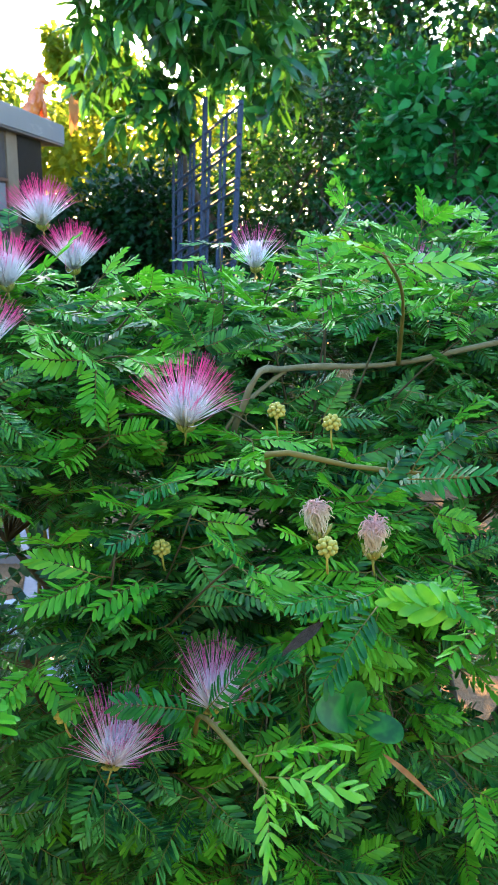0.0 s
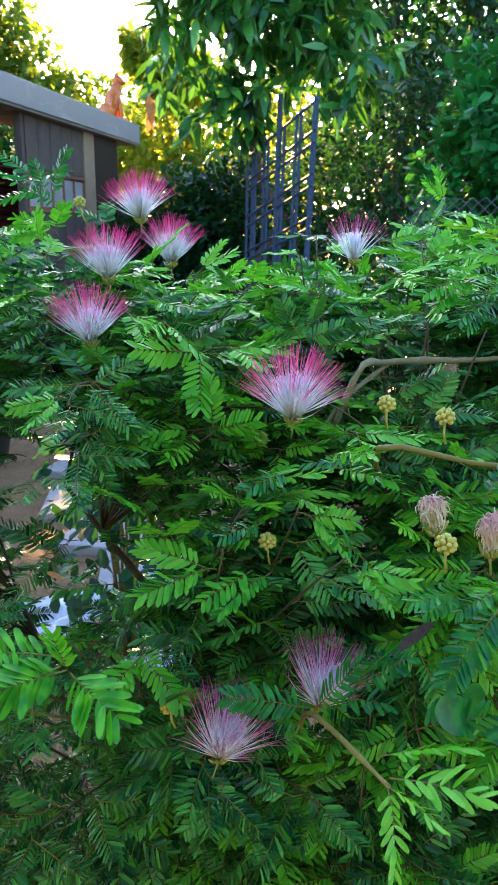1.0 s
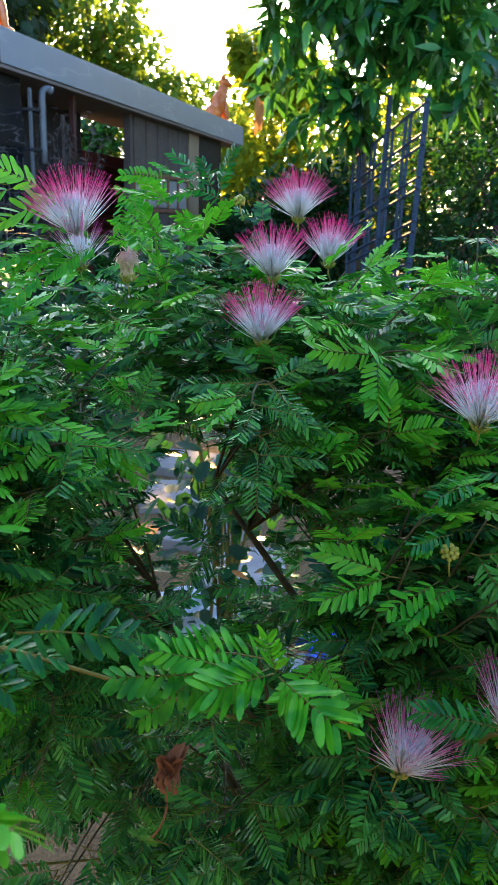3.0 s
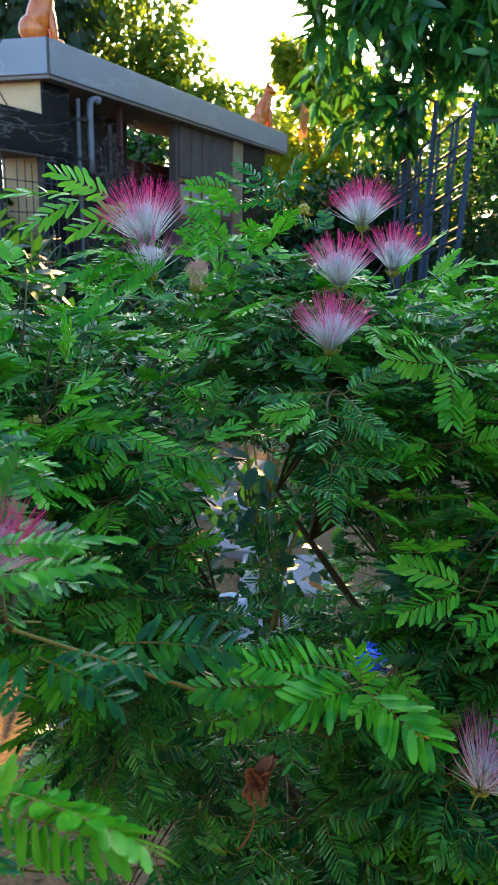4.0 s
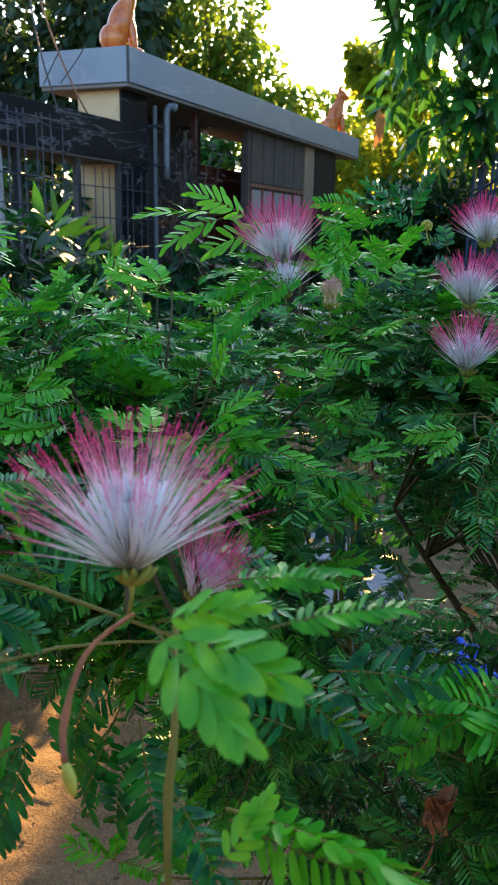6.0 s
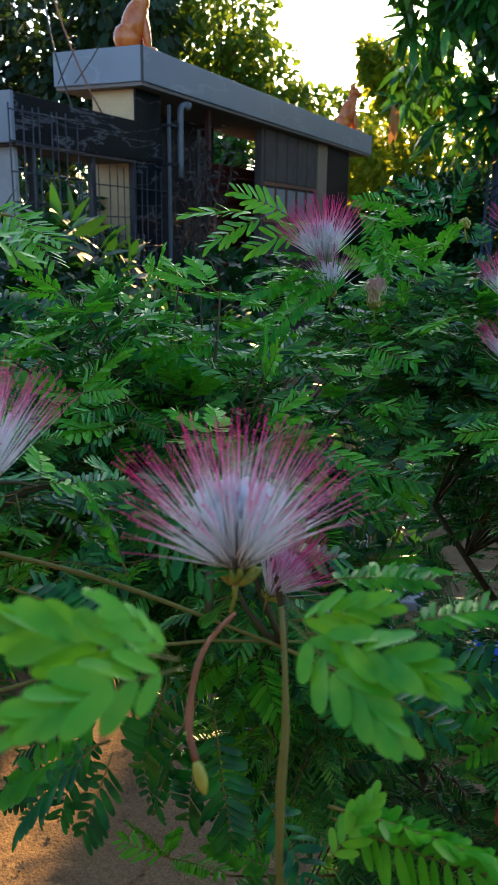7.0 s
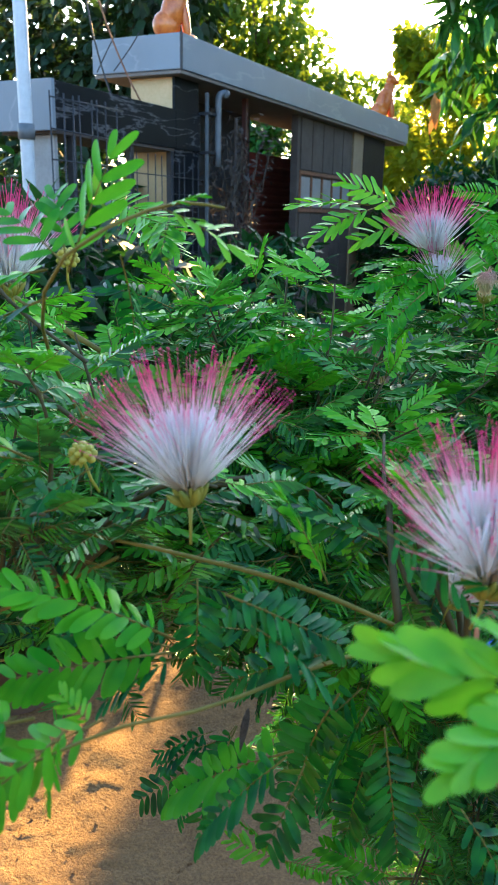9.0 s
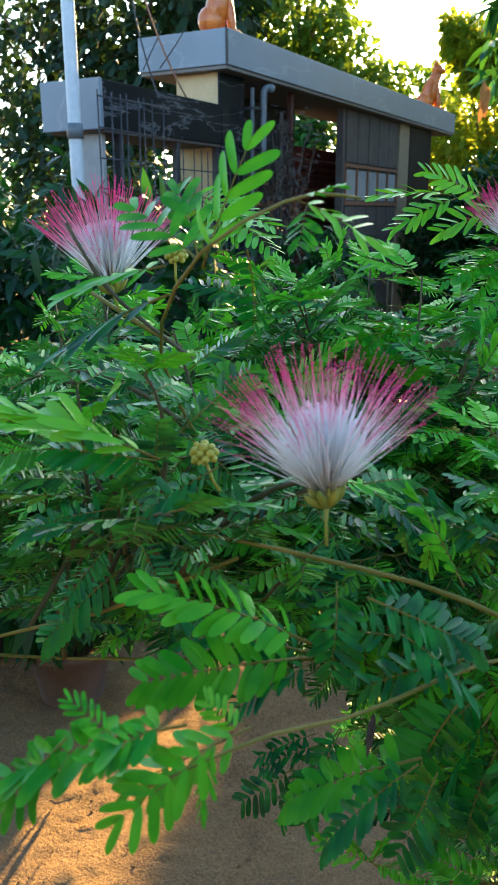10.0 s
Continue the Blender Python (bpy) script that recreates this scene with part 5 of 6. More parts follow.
leaf_at((0.082, 0.5, 1.196), (0.134, 0.5, 1.201), "fresh")
leaf_at((0.094, 0.55, 1.179), (0.063, 0.525, 1.171), "young")
leaf_at((0.081, 0.54, 1.179), (0.052, 0.518, 1.191), "young")
leaf_at((0.065, 0.528, 1.18), (0.033, 0.5, 1.18), "young")
leaf_at((0.068, 0.53, 1.18), (0.042, 0.508, 1.169), "young")
leaf_at((0.098, 0.55, 1.172), (0.077, 0.525, 1.161), "mature")
leaf_at((0.088, 0.54, 1.17), (0.064, 0.518, 1.173), "mature")
leaf_at((0.076, 0.528, 1.167), (0.052, 0.5, 1.162), "mature")
leaf_at((0.079, 0.53, 1.168), (0.062, 0.508, 1.155), "mature")
leaf_at((0.11, 0.6, 1.156), (0.13, 0.575, 1.175), "young")
leaf_at((0.12, 0.59, 1.16), (0.143, 0.568, 1.159), "young")
leaf_at((0.131, 0.577, 1.165), (0.153, 0.55, 1.176), "young")
leaf_at((0.129, 0.58, 1.164), (0.143, 0.557, 1.185), "young")
leaf_at((-0.047, 0.42, 1.03), (-0.076, 0.4, 1.021), "young")
leaf_at((-0.052, 0.42, 1.058), (-0.073, 0.4, 1.06), "mature")
leaf_at((-0.017, 0.46, 1.085), (0.008, 0.44, 1.098), "young")
leaf_at((-0.014, 0.46, 1.078), (0.018, 0.44, 1.08), "young")
leaf_at((-0.04, 0.46, 1.074), (-0.062, 0.43, 1.08), "mature")
leaf_at((0.034, 0.4, 1.058), (0.016, 0.38, 1.078), "young")
leaf_at((0.062, 0.42, 1.076), (0.086, 0.435, 1.102), "mature")
leaf_at((0.074, 0.426, 1.082), (0.111, 0.44, 1.085), "mature")
leaf_at((0.09, 0.433, 1.09), (0.125, 0.45, 1.109), "mature")
leaf_at((0.087, 0.432, 1.089), (0.105, 0.446, 1.117), "mature")
leaf_at((0.083, 0.42, 1.089), (0.121, 0.4, 1.096), "mature")
leaf_at((0.058, 0.36, 1.052), (0.037, 0.345, 1.051), "mature")
leaf_at((0.049, 0.354, 1.054), (0.029, 0.341, 1.068), "mature")
leaf_at((0.038, 0.346, 1.057), (0.016, 0.33, 1.063), "mature")
leaf_at((0.04, 0.348, 1.057), (0.023, 0.335, 1.053), "mature")
leaf_at((0.061, 0.36, 1.046), (0.032, 0.33, 1.026), "mature")
leaf_at((0.026, 0.36, 0.979), (0.054, 0.35, 0.999), "mature")
leaf_at((-0.022, 0.37, 0.98), (-0.004, 0.36, 1.011), "mature")
leaf_at((-0.013, 0.366, 0.989), (0.013, 0.357, 1.0), "mature")
leaf_at((-0.002, 0.361, 1.001), (0.021, 0.35, 1.025), "mature")
leaf_at((-0.004, 0.362, 0.998), (0.009, 0.353, 1.029), "mature")
leaf_at((-0.025, 0.37, 0.981), (-0.063, 0.36, 0.994), "mature")
leaf_at((0.005, 0.4, 1.045), (-0.012, 0.38, 1.069), "mature")
leaf_at((-0.126, 0.31, 1.032), (-0.144, 0.28, 1.041), "fan")
leaf_at((-0.124, 0.31, 1.031), (-0.101, 0.28, 1.033), "fan")
leaf_at((-0.125, 0.31, 1.032), (-0.127, 0.3, 1.051), "fan")
leaf_at((-0.128, 0.31, 1.034), (-0.159, 0.3, 1.021), "young")
leaf_at((-0.14, 0.306, 1.033), (-0.17, 0.297, 1.047), "young")
leaf_at((-0.156, 0.301, 1.033), (-0.19, 0.29, 1.032), "young")
leaf_at((-0.153, 0.302, 1.033), (-0.18, 0.293, 1.015), "young")
leaf_at((-0.128, 0.32, 1.032), (-0.171, 0.3, 1.051), "young")
leaf_at((-0.157, 0.44, 1.07), (-0.119, 0.42, 1.07), "young")
leaf_at((-0.057, 0.42, 1.031), (-0.081, 0.4, 1.021), "young")
leaf_at((-0.237, 0.68, 1.227), (-0.265, 0.68, 1.24), "mature")
leaf_at((-0.246, 0.68, 1.235), (-0.256, 0.68, 1.26), "mature")
leaf_at((-0.256, 0.68, 1.245), (-0.279, 0.68, 1.266), "mature")
leaf_at((-0.254, 0.68, 1.243), (-0.283, 0.68, 1.252), "mature")
leaf_at((-0.242, 0.68, 1.231), (-0.23, 0.68, 1.268), "mature")
leaf_at((-0.251, 0.68, 1.236), (-0.287, 0.67, 1.233), "young")
leaf_at((-0.264, 0.676, 1.239), (-0.289, 0.667, 1.258), "young")
leaf_at((-0.28, 0.671, 1.242), (-0.315, 0.66, 1.251), "young")
leaf_at((-0.277, 0.672, 1.242), (-0.31, 0.663, 1.234), "young")
leaf_at((-0.27, 0.62, 1.196), (-0.294, 0.62, 1.228), "young")
leaf_at((-0.322, 0.58, 1.225), (-0.37, 0.56, 1.218), "fresh")
leaf_at((-0.34, 0.572, 1.228), (-0.375, 0.554, 1.254), "fresh")
leaf_at((-0.362, 0.562, 1.232), (-0.409, 0.54, 1.241), "fresh")
leaf_at((-0.357, 0.564, 1.231), (-0.401, 0.546, 1.218), "fresh")
leaf_at((-0.303, 0.57, 1.202), (-0.331, 0.545, 1.187), "young")
leaf_at((-0.315, 0.56, 1.201), (-0.342, 0.537, 1.211), "young")
leaf_at((-0.329, 0.547, 1.199), (-0.359, 0.52, 1.194), "young")
leaf_at((-0.327, 0.55, 1.199), (-0.35, 0.527, 1.181), "young")
leaf_at((-0.296, 0.56, 1.195), (-0.324, 0.53, 1.177), "young")
leaf_at((-0.308, 0.548, 1.192), (-0.338, 0.521, 1.201), "young")
leaf_at((-0.323, 0.533, 1.189), (-0.354, 0.5, 1.183), "young")
leaf_at((-0.32, 0.536, 1.19), (-0.343, 0.509, 1.168), "young")
leaf_at((-0.309, 0.5, 1.179), (-0.338, 0.48, 1.151), "young")
leaf_at((-0.277, 0.53, 1.148), (-0.242, 0.5, 1.143), "young")
leaf_at((-0.296, 0.6, 1.234), (-0.275, 0.585, 1.215), "young")
leaf_at((-0.29, 0.594, 1.226), (-0.288, 0.581, 1.203), "young")
leaf_at((-0.284, 0.587, 1.215), (-0.27, 0.57, 1.192), "young")
leaf_at((-0.285, 0.588, 1.217), (-0.264, 0.575, 1.202), "young")
leaf_at((-0.28, 0.72, 1.243), (-0.238, 0.7, 1.256), "mature")
leaf_at((-0.495, 0.43, 1.232), (-0.454, 0.405, 1.225), "fresh")
leaf_at((-0.48, 0.42, 1.227), (-0.454, 0.398, 1.21), "fresh")
leaf_at((-0.462, 0.407, 1.221), (-0.424, 0.38, 1.21), "fresh")
leaf_at((-0.465, 0.41, 1.222), (-0.428, 0.388, 1.219), "fresh")
leaf_at((-0.383, 0.42, 1.171), (-0.41, 0.41, 1.158), "mature")
leaf_at((-0.394, 0.416, 1.169), (-0.42, 0.407, 1.178), "mature")
leaf_at((-0.408, 0.411, 1.168), (-0.439, 0.4, 1.164), "mature")
leaf_at((-0.405, 0.412, 1.168), (-0.43, 0.403, 1.152), "mature")
leaf_at((-0.351, 0.45, 1.156), (-0.376, 0.435, 1.143), "young")
leaf_at((-0.362, 0.444, 1.154), (-0.386, 0.43, 1.163), "young")
leaf_at((-0.374, 0.436, 1.153), (-0.402, 0.42, 1.15), "young")
leaf_at((-0.372, 0.438, 1.153), (-0.393, 0.424, 1.138), "young")
leaf_at((-0.435, 0.4, 1.171), (-0.477, 0.4, 1.189), "mature")

# ---- flowers, buds, withered heads ----


TIP, TIP_T = np.array([(0, 0, 1.2), (1, 0, -0.5), (-0.6, 0.8, -0.5), (-0.6, -0.8, -0.5)]), np.array([(0, 1, 2), (0, 2, 3), (0, 3, 1), (1, 3, 2)])


def puff_mesh(seed, n, length, spread, mat, thick=1.0):
    """A powder puff: small florets set in a head, each with a tuft of thin filaments, round a dense white heart."""
    r = np.random.default_rng(seed)
    parts = []
    florets = 16
    for k in range(n):
        f = k % florets
        loose = 2.2 if r.random() < 0.16 else 1.0  # stray filaments between the tufts
        th = spread * 0.92 * math.sqrt((f + 0.5) / florets) + 0.085 * loose * r.standard_normal()
        ph = f * 2.39996 + (0.15 + 0.1 / (f + 1)) * loose * r.standard_normal()
        d = np.array([math.sin(th) * math.cos(ph), math.sin(th) * math.sin(ph), math.cos(th)])
        L = length * (1.06 - 0.2 * r.random() - 0.1 * abs(th) / spread)
        o = np.array([0.0036 * math.cos(ph) * th / spread, 0.0036 * math.sin(ph) * th / spread, 0.003 + 0.001 * r.random()])
        bow = 0.04 * loose * L * r.standard_normal(3) + np.array([0, 0, 0.05 * L])
        P = curve_pts(o, o + d * L * 0.5 + bow, o + d * L, 6)
        parts.append(tube_arrays(P, thick * np.linspace(0.0003, 0.0001, 6), 3))
        parts.append((TIP * 0.00036 + P[-1], TIP_T))
    for k in range(int(n * 0.45)):
        th, ph = (0.34 if k % 3 else 0.62 * spread) * math.sqrt(r.random()), r.random() * 2 * math.pi
        d = np.array([math.sin(th) * math.cos(ph), math.sin(th) * math.sin(ph), math.cos(th)])
        o = np.array([0.0012 * r.standard_normal(), 0.0012 * r.standard_normal(), 0.002])
        L = length * (0.5 + 0.14 * r.random())
        parts.append(tube_arrays([o, o + d * L * 0.5 + 0.0006 * r.standard_normal(3), o + d * L], thick * np.array([0.0006, 0.0009, 0.0007]), 3))
    V, T = join(parts)
    return tri_mesh("flower", V, T, mat)


def calyx_mesh(seed):
    """Small green-yellow florets at the foot of a head."""
    r = np.random.default_rng(seed)
    parts = []
    for k in range(16):
        ph, out = k * 2.39996, math.sqrt((k + 0.5) / 16)
        th = 0.75 * out + 0.12 * r.standard_normal()
        d = np.array([math.sin(th) * math.cos(ph), math.sin(th) * math.sin(ph), math.cos(th)])
        L = 0.0065 + 0.002 * r.random()
        t = np.linspace(0, 1, 6)
        rad = 0.0011 * np.array([0.5, 0.95, 1.2, 1.15, 0.8, 0.25])
        foot = np.array([0.0018 * out * math.cos(ph), 0.0018 * out * math.sin(ph), -0.002])
        parts.append(tube_arrays(np.outer(t * L, d) + foot, rad, 6))
    parts.append(tube_arrays([(0.003, 0.001, -0.013), (0.001, 0, -0.007), (0, 0, -0.001)], np.array([0.0005, 0.0005, 0.001]), 6))
    V, T = join(parts)
    return tri_mesh("calyx", V, T, M["calyx"])


def bud_mesh(seed):
    """A raspberry-like cluster of round buds on a stalk."""
    r = np.random.default_rng(seed)
    b = bmesh.new()
    bmesh.ops.create_icosphere(b, subdivisions=2, radius=1.0)
    SV = np.array([v.co[:] for v in b.verts])
    ST = np.array([[v.index for v in f.verts] for f in b.faces])
    b.free()
    n = 22
    k = np.arange(n)
    z = 1 - 1.7 * (k + 0.5) / n
    ph = k * 2.39996
    d = np.stack([np.sqrt(1 - z ** 2) * np.cos(ph), np.sqrt(1 - z ** 2) * np.sin(ph), z], -1)
    loc = d * 0.0048 + np.array([0, 0, 0.004])
    V, T = scatter(SV * np.array([1.0, 1.0, 1.2]), ST, frames_from(np.cross(d, rng.standard_normal((n, 3))), d), loc, 0.0017 + 0.0004 * r.random(n))
    st = tube_arrays([(0.003, 0.001, -0.016), (0.001, 0, -0.009), (0, 0, 0.002)], 0.0008, 6)
    V, T = join([(V, T), st])
    return tri_mesh("flower_bud", V, T, M["bud"])


def withered_mesh(seed, length, mat):
    """A spent head: filaments collapsed into a crumpled tuft."""
    r = np.random.default_rng(seed)
    parts = []
    for k in range(230):
        th, ph = 0.62 * math.sqrt(r.random()), r.random() * 2 * math.pi
        P = [np.array([0.002 * r.standard_normal(), 0.002 * r.standard_normal(), 0.0])]
        d = np.array([math.sin(th) * math.cos(ph), math.sin(th) * math.sin(ph), math.cos(th)])
        for j in range(8):
            d = d + 0.13 * r.standard_normal(3) + np.array([-P[-1][0] * 75, -P[-1][1] * 75, 0.08 if j < 5 else -0.7])
            d /= np.linalg.norm(d)
            P.append(P[-1] + d * length / 7)
        parts.append(tube_arrays(P, 0.0003, 3))
    V, T = join(parts)
    return tri_mesh("withered_flower", V, T, mat)


PUFFS = [puff_mesh(60 + i, n, L, sp, M["faded" if i > 5 else "stamen"], 0.68 if i in (4, 5) else 1.0) for i, (n, L, sp) in enumerate(((230, 0.042, 0.92), (220, 0.041, 0.86), (230, 0.042, 0.95), (210, 0.046, 0.68), (280, 0.0395, 1.0), (260, 0.0395, 0.95), (80, 0.041, 0.9), (190, 0.043, 0.72)))]
CALYX = [calyx_mesh(70 + i) for i in range(2)]
BUDS = [bud_mesh(80 + i) for i in range(2)]
SPENT = [withered_mesh(90 + i, L, m) for i, (L, m) in enumerate(((0.021, M["withered"]), (0.023, M["withered"]) ))]


def turned(loc, dx, dy, size, spin):
    """A head at loc whose axis leans dx degrees to the right and dy degrees towards the path."""
    return IN_SHRUB @ pose(*loc) @ pose(0, 0, 0, dy, 0, 0) @ pose(0, 0, 0, 0, dx, 0) @ pose(0, 0, 0, 0, 0, spin) @ Matrix.Scale(size, 4)


def flower(loc, kind=0, dx=0, dy=12, size=1.0, label=""):
    spin = 77.0 * (loc[0] * 100 % 5)
    f = link_mesh("flower", PUFFS[kind], shrub, turned(loc, dx, dy, size, spin), label)
    link_mesh("calyx", CALYX[kind % 2], f)


def bud(loc, kind=0, dx=0, dy=8, size=1.0):
    link_mesh("flower_bud", BUDS[kind], shrub, turned(loc, dx, dy, size * 0.82, 40 * kind))


def spent(loc, kind=0, dx=0, dy=5, size=1.0):
    f = link_mesh("withered_flower", SPENT[kind], shrub, turned(loc, dx, dy, size, 30), "withered brownish pink flower head")
    link_mesh("calyx", CALYX[kind], f, Matrix.Scale(1.12, 4))


PINK = "fresh pink-tipped white flower head"
flower((-0.039, 0.48, 1.10), 0, 0, 14, 1.02, PINK)
flower((-0.155, 0.729, 1.176), 1, 3, 10, 1.0, PINK)
flower((-0.186, 0.755, 1.213), 0, -4, 10, 1.0, PINK)
flower((-0.180, 0.556, 1.131), 2, 0, 12, 0.95, PINK)
flower((-0.188, 0.643, 1.168), 1, -3, 8, 1.0, PINK)
flower((-0.317, 0.573, 1.197), 2, -8, 12, 1.12, PINK)
flower((-0.309, 0.557, 1.177), 6, 5, 10, 0.85, "fading pale flower head")
flower((-0.070, 0.378, 0.943), 7, 12, 16, 0.98, "half-shaded fading flower head with purple tips")
flower((-0.019, 0.402, 0.961), 7, 8, 14, 0.95, "half-shaded fading flower head with purple tips")
flower((0.003, 0.727, 1.18), 6, 0, 5, 0.95, "faded purple flower head at the top")
flower((-0.235, 0.170, 1.136), 4, 2, 4, 1.0, PINK)
flower((-0.317, 0.177, 1.145), 5, -4, 6, 1.0, PINK)
flower((-0.25, 0.245, 1.094), 3, 30, 6, 0.62, "small half-closed pink flower head")
flower((-0.445, 0.268, 1.19), 2, -3, 6, 0.98, PINK)
flower((0.165, 0.83, 1.175), 6, 10, 5, 0.7, "faded purple flower head at the top")
flower((0.024, 0.735, 1.099), 6, 0, 5, 0.7, "fading pale flower head")
bud((-0.063, 0.555, 1.065))
bud((-0.051, 0.451, 1.032), 1)
bud((0.046, 0.696, 1.132))
bud((0.015, 0.476, 1.109), 1)
bud((0.046, 0.461, 1.106), 0, 4)
bud((0.038, 0.383, 1.062), 1)
bud((-0.235, 0.735, 1.225), 0, -4)
bud((-0.364, 0.196, 1.144), 1, -10, 8, 0.85)
bud((-0.404, 0.25, 1.203), 1, 12, 8, 0.8)
bud((-0.327, 0.415, 1.10), 0)
bud((-0.312, 0.457, 1.086), 1)
bud((-0.10, 0.40, 0.955), 0)
bud((0.10, 0.74, 1.165), 1)
V, T = tube_arrays([(0, 0, z) for z in np.linspace(0, 0.013, 9)], 0.0024 * np.sin(np.linspace(0.35, 3.0, 9)) ** 0.7, 10)
link_mesh("flower_bud", tri_mesh("flower_bud", V, T, M["bud"]), shrub, turned((-0.2245, 0.12, 1.1185), 165, 0, 0.56, 0), "elongated yellow-green bud")
spent((0.071, 0.62, 1.098), 0)
spent((0.036, 0.406, 1.063), 0, -8)
spent((0.065, 0.409, 1.051), 1)
spent((-0.279, 0.567, 1.17), 1, 4, 5, 0.95)


def make_dry_head(loc, size, dx):
    """A shrivelled brown head: a round crumpled cluster with a narrow withered tuft, on a thin bent stalk."""
    r = np.random.default_rng(5)
    n, tuft = 40, 8
    k = np.arange(n)
    a, th = k * 2.4, np.where(k < tuft, 0.25 * r.random(n), 0.5 + 1.7 * (k - tuft) / (n - tuft))
    D = np.stack([np.sin(th) * np.cos(a), np.sin(th) * np.sin(a), np.cos(th)], -1)
    up = np.array([0, 0, 1.0]) - D * np.cos(th)[:, None] + 0.15 * r.standard_normal((n, 3))
    X = np.where((k < tuft)[:, None], D + 0.1 * r.standard_normal((n, 3)), up)
    o = np.where((k < tuft)[:, None], 0.3 * D, D * np.array([0.72, 0.72, 0.95]))
    V, T = scatter(*blade(1.0, 0.5, 6, 0.3, 0.5), frames_from(X, D + 0.2 * r.standard_normal((n, 3))), o, np.where(k < tuft, 2.2 + 0.8 * r.random(n), 0.8 + 0.4 * r.random(n)))
    V = V + 0.03 * r.standard_normal(V.shape)
    head = tri_mesh("dry_head", V, T, M["dry_bud"])
    ob = link_mesh("dry_head", head, shrub, turned(loc, dx, 0, size, 0), "shrivelled brown dry flower head")
    stalk = tube_arrays(curve_pts((-0.8, 0, -5.0), (0.5, 0, -3.0), (0, 0, -0.7), 8), 0.09, 6)
    link_mesh("stalk", tri_mesh("stalk", *stalk, M["dry_bud"]), ob)


make_dry_head((-0.161, 0.275, 1.0), 0.0054, 5)


def odd_leaf(base, tip, template, mat, name, label, width=1.0):
    """One plain blade of another sort caught in the shrub."""
    a, b = Vector(base), Vector(tip)
    R = frames_from(np.array([(b - a)[:]]), np.array([[0.2, -0.7, 0.6]]))[0]
    V, T = template
    me = tri_mesh(name, V * np.array([1.0, width, 1.0]), T, mat)
    link_mesh(name, me, shrub, IN_SHRUB @ Matrix.Translation(a) @ Matrix(R.tolist()).to_4x4() @ Matrix.Scale((b - a).length, 4), label)


FINE_LANCE, FINE_OVAL = blade(1.0, 0.2, 10, 0.15, 0.3), blade(1.0, 0.55, 10, 0.1, 0.15, shape="oblong")
odd_leaf((0.063, 0.34, 0.98), (0.085, 0.32, 0.972), FINE_LANCE, M["dead_leaf"], "dry_leaf", "curled orange-brown dry leaf", 0.45)
odd_leaf((0.067, 0.34, 0.977), (0.083, 0.33, 0.968), FINE_LANCE, M["dead_leaf"], "dry_leaf", "curled orange-brown dry leaf", 0.35)
odd_leaf((0.054, 0.36, 0.986), (0.034, 0.34, 1.003), FINE_OVAL, M["leaf_one"], "vine_leaf", "broad oval green leaf")
odd_leaf((0.056, 0.36, 0.986), (0.071, 0.34, 0.989), FINE_OVAL, M["leaf_one"], "vine_leaf", "broad oval green leaf")
odd_leaf((0.055, 0.37, 0.977), (0.051, 0.36, 1.003), FINE_OVAL, M["leaf_one"], "vine_leaf", "broad oval green leaf")
odd_leaf((-0.164, 0.4, 1.034), (-0.154, 0.395, 1.033), FINE_LANCE, M["dead_leaf"], "dry_leaf", "small orange dry leaf", 1.3)
odd_leaf((-0.307, 0.2, 1.066), (-0.306, 0.19, 1.056), FINE_LANCE, M["trunk"], "dry_leaf", "dark curled dead leaf", 0.9)
odd_leaf((0.042, 0.42, 1.006), (0.017, 0.4, 0.995), FINE_LANCE, M["trunk"], "dry_leaf", "dark curled dead leaf", 0.9)

# a thin sprig low in front of the sandy ground
branch([(-0.24, 0.56, 0.70), (-0.325, 0.43, 0.785), (-0.335, 0.365, 0.845), (-0.343, 0.351, 0.862)], 0.0012, 0.0006, "stem", "twig")
for tip, k in (((-0.305, 0.335, 0.882), "fine"), ((-0.335, 0.34, 0.898), "fine"), ((-0.362, 0.345, 0.888), "fine"), ((-0.377, 0.35, 0.864), "fresh"), ((-0.318, 0.345, 0.868), "fine")):
    leaf_at((-0.343, 0.351, 0.862), tip, k)

# ---- things on the ground ----


def lathe(profile, n=28):
    P = np.array(profile, float)
    a = np.linspace(0, 2 * math.pi, n, endpoint=False)
    V = np.stack([P[:, None, 0] * np.cos(a), P[:, None, 0] * np.sin(a), np.broadcast_to(P[:, None, 1], (len(P), n))], -1).reshape(-1, 3)
    T = []
    for i in range(len(P) - 1):
        for j in range(n):
            q0, q1 = i * n + j, i * n + (j + 1) % n
            T += [(q0, q1, q1 + n), (q0, q1 + n, q0 + n)]
    return V, np.array(T)


